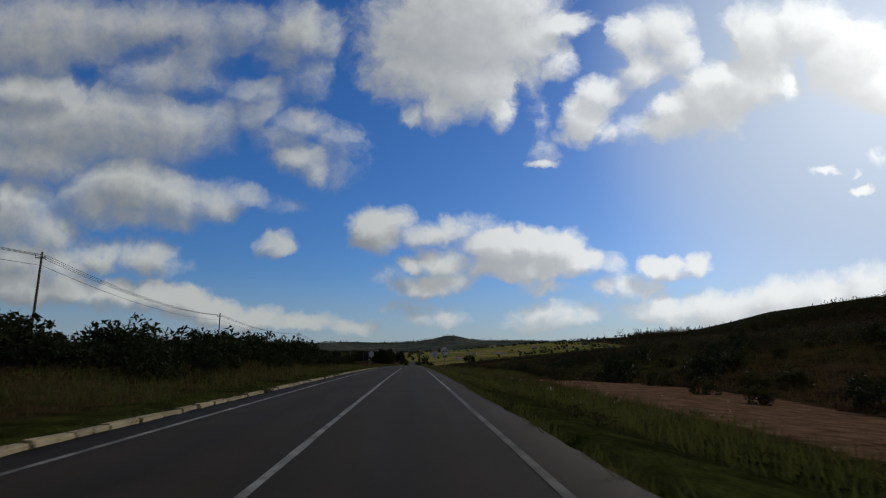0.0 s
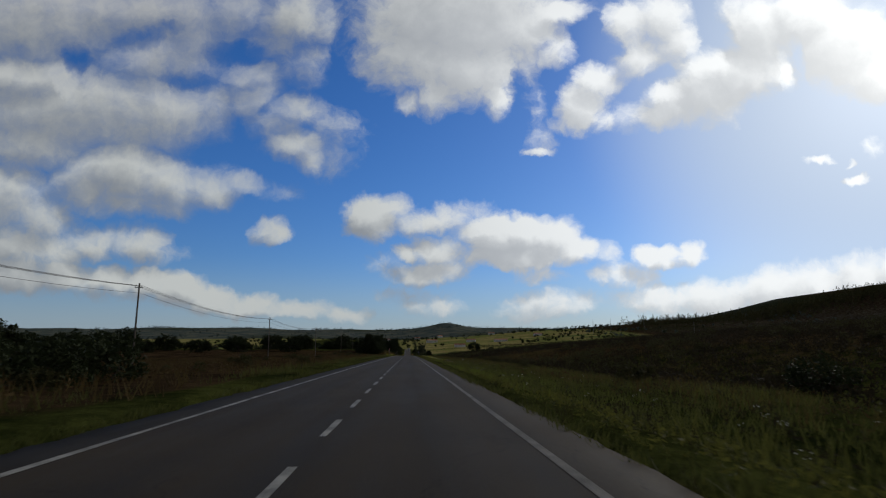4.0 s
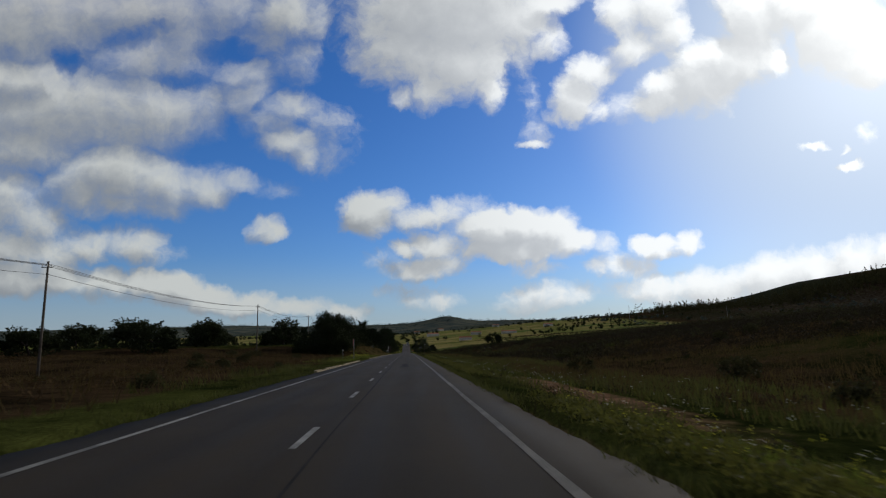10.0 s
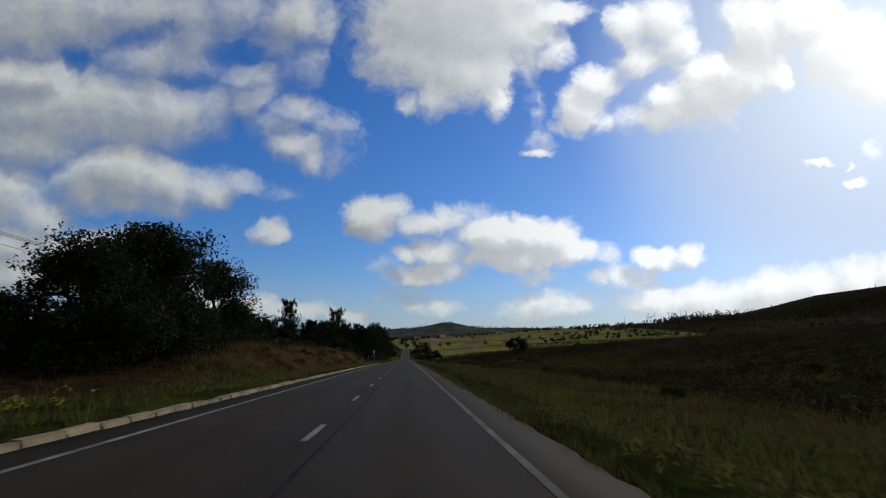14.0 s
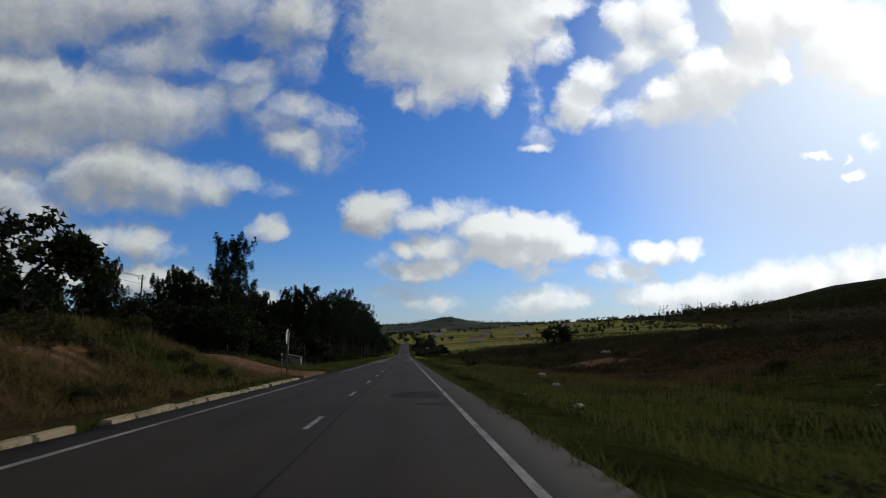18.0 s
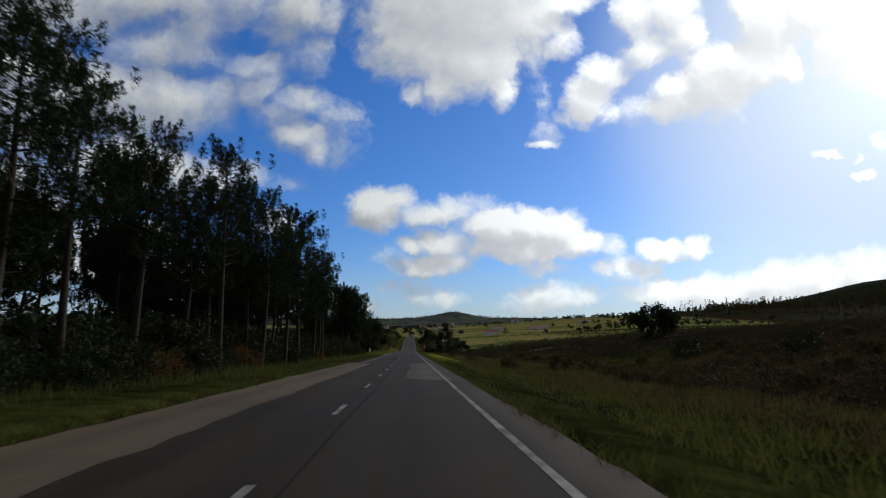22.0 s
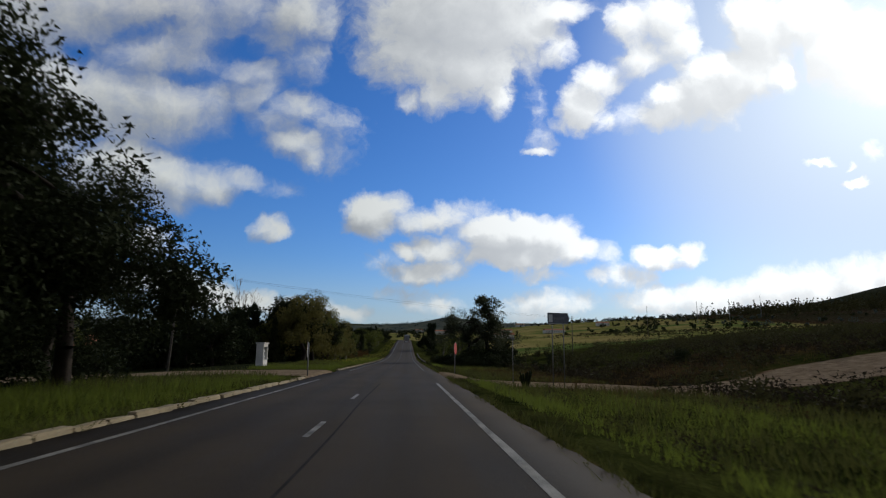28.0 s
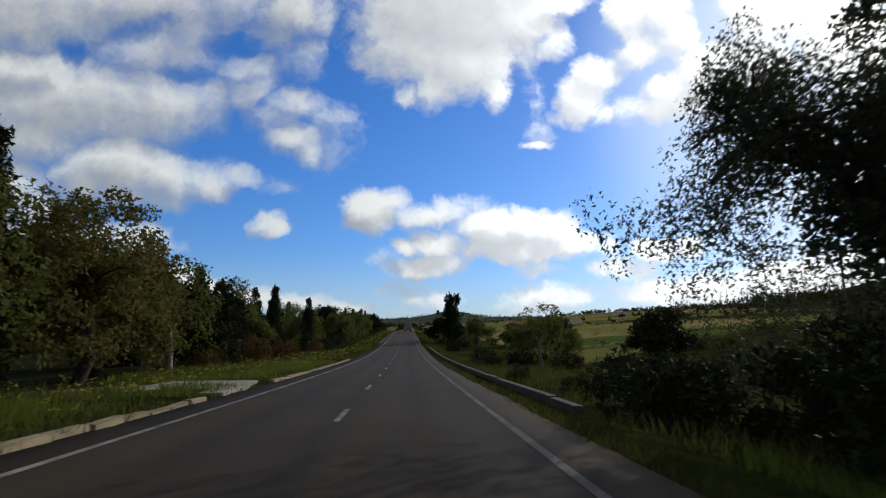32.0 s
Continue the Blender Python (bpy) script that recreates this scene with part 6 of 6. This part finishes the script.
keep = (bumps(x, y, 15, 8.0) + 0.7 * bumps(x, y, 37, 2.0) + rg.normal(0, 0.3, n) > 0.15) & (zones(x, y)[3] < 0.2)
x, y = x[keep], y[keep]
k = np.repeat(np.arange(len(x)), 7)
s = rg.uniform(0.45, 1.15, len(x))[k] * (1 + x[k] / 160)
c = on_land(x[k] + rg.normal(0, 0.6, len(k)) * s, y[k] + rg.normal(0, 0.6, len(k)) * s)
c[:, 2] += rg.uniform(0.1, 1.1, len(k)) * s
stuff("heath_bushes", leaf_cards(rg, c, 0.5 * s, 20, 0.24, 0.5), SCRUB_LEAF, "rounded dull green bushes standing in the heath", "scrub")
x, y = rg.uniform(18, 190, 3000), rg.uniform(600, 900, 3000)
keep = (bumps(x, y, 17, 2.0) + rg.normal(0, 0.4, 3000) > 0.2) & (zones(x, y)[3] < 0.2)
x, y = x[keep], y[keep]
s = rg.uniform(0.4, 1.2, len(x)) * (1 + x / 260)
stuff("hill_scrub", leaf_cards(rg, on_land(x, y, 0) + np.column_stack((0 * x, 0 * x, s * 0.45)), s, 14, 0.42, 0.5, 0.75), SCRUB_LEAF, "dark scrub massed over the hillside", "scrub")
# undergrowth that closes the pine wood below the crowns
n = 430
x, y = -9.4 - 13 * rg.uniform(0, 1, n), rg.uniform(418, 566, n)
k = np.repeat(np.arange(n), 26)
r, a = 1.5 * np.sqrt(rg.uniform(0, 1, len(k))), rg.uniform(0, 6.28, len(k))
c = on_land(x[k] + r * np.cos(a), y[k] + r * np.sin(a))
c[:, 2] += rg.uniform(0.1, 3.3, len(k)) * (1 - 0.4 * r / 1.5) * rg.uniform(0.6, 1.15, n)[k]
n = 130
x, y = rg.uniform(-40, -22, n), rg.uniform(420, 575, n)
k2 = np.repeat(np.arange(n), 30)
c2 = on_land(x[k2] + rg.normal(0, 1.1, len(k2)), y[k2] + rg.normal(0, 1.3, len(k2)))
c2[:, 2] += rg.uniform(0.1, 3.6, len(k2))
c = np.vstack((c, c2))
k = np.arange(len(c))
stuff("undergrowth", leaf_cards(rg, c, rg.uniform(0.28, 0.6, len(k)), 17, 0.25, 0.5), OAK_LEAF, "dense dark undergrowth between the pines", "undergrowth")
n = 150
x, y = rg.uniform(26, 90, n), rg.uniform(625, 730, n)
k = np.repeat(np.arange(n), 10)
s = rg.uniform(0.6, 1.5, n)[k]
c = on_land(x[k] + rg.normal(0, 0.6, len(k)) * s, y[k] + rg.normal(0, 0.6, len(k)) * s)
c[:, 2] += rg.uniform(0.1, 1.6, len(k)) * s
stuff("slope_bushes", leaf_cards(rg, c, 0.5 * s, 18, 0.3, 0.5), SCRUB_LEAF, "dark bushes on the slope past the crossing", "scrub")
# verge grass, thinning away from the road
for side, x0, x1, n, nm in ((1, 3.8, 18, 64000, "verge_grass"), (-1, 4.0, 14, 40000, "verge_grass")):
    d = x0 + (x1 - x0) * rg.uniform(0, 1, n) ** 1.8
    x, y = side * d, rg.uniform(-8, 720, n)
    h, f_, w_, e_ = zones(x, y)[:4]
    clump = bumps(x, y, 1.3, 2.0) + 0.8 * bumps(x, y, 4.5, 5.0) + rg.normal(0, 0.3, n)
    keep = (e_ < 0.35 + 0.5 * (d < 4.6)) & (w_ < 0.6) & (h < 0.8) & (clump > -0.75)
    x, y, d, clump = x[keep], y[keep], d[keep], clump[keep]
    tall = 0.15 + 0.20 * step(4.6, 6.5, d) + 0.12 * np.clip(clump, -1, 1)
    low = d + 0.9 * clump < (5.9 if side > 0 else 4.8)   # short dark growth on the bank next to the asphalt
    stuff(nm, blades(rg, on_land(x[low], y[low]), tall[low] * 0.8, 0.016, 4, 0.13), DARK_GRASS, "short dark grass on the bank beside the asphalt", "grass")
    stuff(nm, blades(rg, on_land(x[~low], y[~low]), tall[~low], 0.016, 4, 0.13), GRASS_LEAF, "uneven green verge grass beside the road", "grass")
# pale seeding grass in tall clumps behind the bank
n = 5200
x, y = 6.0 + 9 * rg.uniform(0, 1, n) ** 1.5, rg.uniform(-5, 700, n)
keep = (bumps(x, y, 2.2, 7.0) + bumps(x, y, 11, 3.0) + rg.normal(0, 0.25, n) > 0.55) & (zones(x, y)[3] < 0.3)
x, y = x[keep], y[keep]
stuff("seeding_grass", blades(rg, on_land(x, y), 0.5 + 0.15 * bumps(x, y, 3.0, 1.0), 0.010, 9, 0.16, 0.3), WEED_LEAF, "tall yellow-green seeding grass in clumps", "grass")
# thick lush grass, its colour brightened for sunlight
for side, x0, x1, y0, y1, n in ((-1, 4.0, 10.5, 556, 700, 26000), (1, 4.6, 9, 100, 165, 2200), (1, 4.6, 12, 560, 604, 5000), (-1, 4.2, 9, 262, 320, 1800), (1, 5, 12, 640, 664, 3500), (1, 4.1, 7.4, 510, 548, 2300), (1, 5.2, 6.2, 158, 216, 700)):
    x, y = side * rg.uniform(x0, x1, n), rg.uniform(y0, y1, n)
    clump = bumps(x, y, 0.9, 2.0) + 0.8 * bumps(x, y, 3.7, 5.0) + rg.normal(0, 0.3, n)
    keep = (zones(x, y)[3] < 0.3) & (clump > -0.6)
    x, y, clump = x[keep], y[keep], clump[keep]
    stuff("lush_grass", blades(rg, on_land(x, y), 0.21 + 0.09 * np.clip(clump, -1, 1.4), 0.015, 4, 0.12), LUSH_SUNLIT_LEAF, "thick bright green grass on the verge", "grass")
n = 26000
x, y = np.concatenate((-rg.uniform(5, 60, n), 9 + 50 * rg.uniform(0, 1, 2 * n) ** 1.5)), rg.uniform(-8, 640, 3 * n)
h, f_, w_, e_ = zones(x, y)[:4]
keep = (h + rg.normal(0, 0.15, len(x)) > 0.4) & (e_ < 0.3) & (w_ < 0.5)
x, y = x[keep], y[keep]
stuff("dry_grass", blades(rg, on_land(x, y), 0.5 + 0.15 * bumps(x, y, 5, 1.0), 0.015, 4, 0.18), DRY_LEAF, "tall dry reddish-brown grass in the field", "grass")
# rough growth over the cut bank, the sun on it painted as a lighter colour
n = 13000
x, y = -rg.uniform(4.6, 14, n), rg.uniform(316, 400, n)
keep = ((zones(x, y)[3] < 0.42) | (rg.uniform(0, 1, n) < 0.3)) & (bumps(x, y, 2.0, 3.0) + rg.normal(0, 0.4, n) > -0.4)
x, y = x[keep], y[keep]
stuff("bank_grass", blades(rg, on_land(x, y), 0.36 + 0.14 * bumps(x, y, 1.7, 1.0), 0.014, 6, 0.14, 0.5), SUNLIT_BANK_LEAF, "dry brown grass and weeds over the cut bank", "grass")
# tufts that lean over the edge of the asphalt and the kerbs
for side, d0, nm in ((1, ROAD_R + 0.12, "edge_grass"), (-1, 3.92, "edge_grass")):
    n = 7000
    y = rg.uniform(-8, 700, n)
    x = side * (d0 + rg.normal(0, 0.08, n) + 0.07 * bumps(0 * y, y, 1.6, 4.0))
    keep = (bumps(x * 0, y, 1.1, 2.0) + bumps(x * 0, y, 4.3, 1.0) + rg.normal(0, 0.5, n) > -0.1) & (zones(x * 1.15, y)[3] < 0.5)
    x, y = x[keep], y[keep]
    p = on_land(x, y)
    p[:, 2] = np.maximum(p[:, 2], road_z(y) - 0.03)
    stuff(nm, blades(rg, p, rg.uniform(0.10, 0.26, len(x)), 0.016, 7, 0.07, 0.6), GRASS_LEAF, "short green tufts growing over the road's edge", "grass")
# weeds in flower on the verge
for y0, y1, n in ((156, 218, 2600), (230, 300, 900), (20, 120, 900)):
    x, y = 4.2 + np.abs(rg.normal(0, 1.1, n)), rg.uniform(y0, y1, n)
    stuff("verge_weeds", leaf_cards(rg, on_land(x, y, 0.12), rg.uniform(0.08, 0.22, n), 9, 0.09, 0.4, 0.9), WEED_LEAF, "yellow-green weeds on the verge", "weeds")
# dark tussocks
n = 5200
x, y = 4.9 + 11 * rg.uniform(0, 1, n) ** 1.3, rg.uniform(-8, 640, n)
keep = (bumps(x, y, 1.9, 3.0) + bumps(x, y, 7.0, 1.0) + rg.normal(0, 0.35, n) > 0.25) & (zones(x, y)[3] < 0.3)
x, y = x[keep], y[keep]
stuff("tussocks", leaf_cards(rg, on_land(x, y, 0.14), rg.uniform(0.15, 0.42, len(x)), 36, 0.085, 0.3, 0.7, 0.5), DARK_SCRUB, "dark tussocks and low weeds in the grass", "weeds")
# wild flowers
for x0, x1, y0, y1, n, mat, nm, lab in ((4.3, 7.0, 512, 546, 500, FLOWER, "yellow_flowers", "yellow wild flowers along the verge"), (-9, -4.2, 640, 720, 500, FLOWER, "yellow_flowers", "yellow wild flowers along the verge"),
                                        (-7, -4.6, 286, 300, 160, FLOWER, "yellow_flowers", "yellow wild flowers along the verge"), (-7, -4.0, 720, 860, 700, FLOWER, "yellow_flowers", "yellow wild flowers along the verge"),
                                        (4.3, 6.4, 160, 216, 420, FLOWER, "yellow_flowers", "yellow wild flowers along the verge"), (4.6, 11, 160, 262, 220, WHITE_FLOWER, "white_flowers", "small white wild flowers in the grass"), (5, 13, -5, 260, 260, WHITE_FLOWER, "white_flowers", "small white wild flowers in the grass")):
    x, y = spots(rg, n, x0, x1, y0, y1)
    stuff(nm, leaf_cards(rg, on_land(x, y, 0.2) + np.column_stack((0 * x, 0 * x, rg.uniform(0, 0.28, n))), np.full(n, 0.10), 6, 0.045 if mat is FLOWER and y0 > 220 else 0.024, 0.8, 0.6), mat, lab, "flowers")
# loose rocks
for k, (x, y, s) in enumerate(((13, 416, 0.5), (15, 420, 0.35), (10.5, 402, 0.25), (38, 470, 0.9), (41, 472, 0.7), (9, 31, 0.25), (7.5, 388, 0.2), (6.4, 392, 0.15))):
    bm = bmesh.new()
    bmesh.ops.create_icosphere(bm, subdivisions=2, radius=s)
    for vv in bm.verts:
        vv.co *= 1 + 0.35 * noise.noise(vv.co * (1.4 / s) + Vector((k * 7.1, 0, 0)))
        vv.co.z *= 0.55
    tagged(new("rock", mesh_bm("rock", bm, ROCK)), "pale weathered rock lying in the grass", "rock").matrix_basis = pose(x, y, land(x, y) + 0.1 * s)


# ---- low walls at the culvert ----
def low_wall(name, x0, y0, y1, w, h, label):
    root = thing(name, x0, y0, float(road_z(y0)), 0, label, "wall", kind="structure")
    y, rng = y0, random.Random(8)
    while y < y1:
        me = mesh_bm("block", box(w, 1.96, h + 0.9, (rng.uniform(-0.01, 0.01), 0.98, -0.9), 0.02), DARK_CONCRETE)
        part("block", me, root, at=pose(0, y - y0, float(road_z(y) - road_z(y0)) - rng.uniform(0, 0.03), math.degrees(math.atan((road_z(y + 2) - road_z(y)) / 2)), 0, rng.uniform(-0.4, 0.4)))
        y += 2.0


low_wall("culvert_wall", 4.6, 667, 741, 0.24, 0.17, "low weathered grey concrete wall along the ditch")
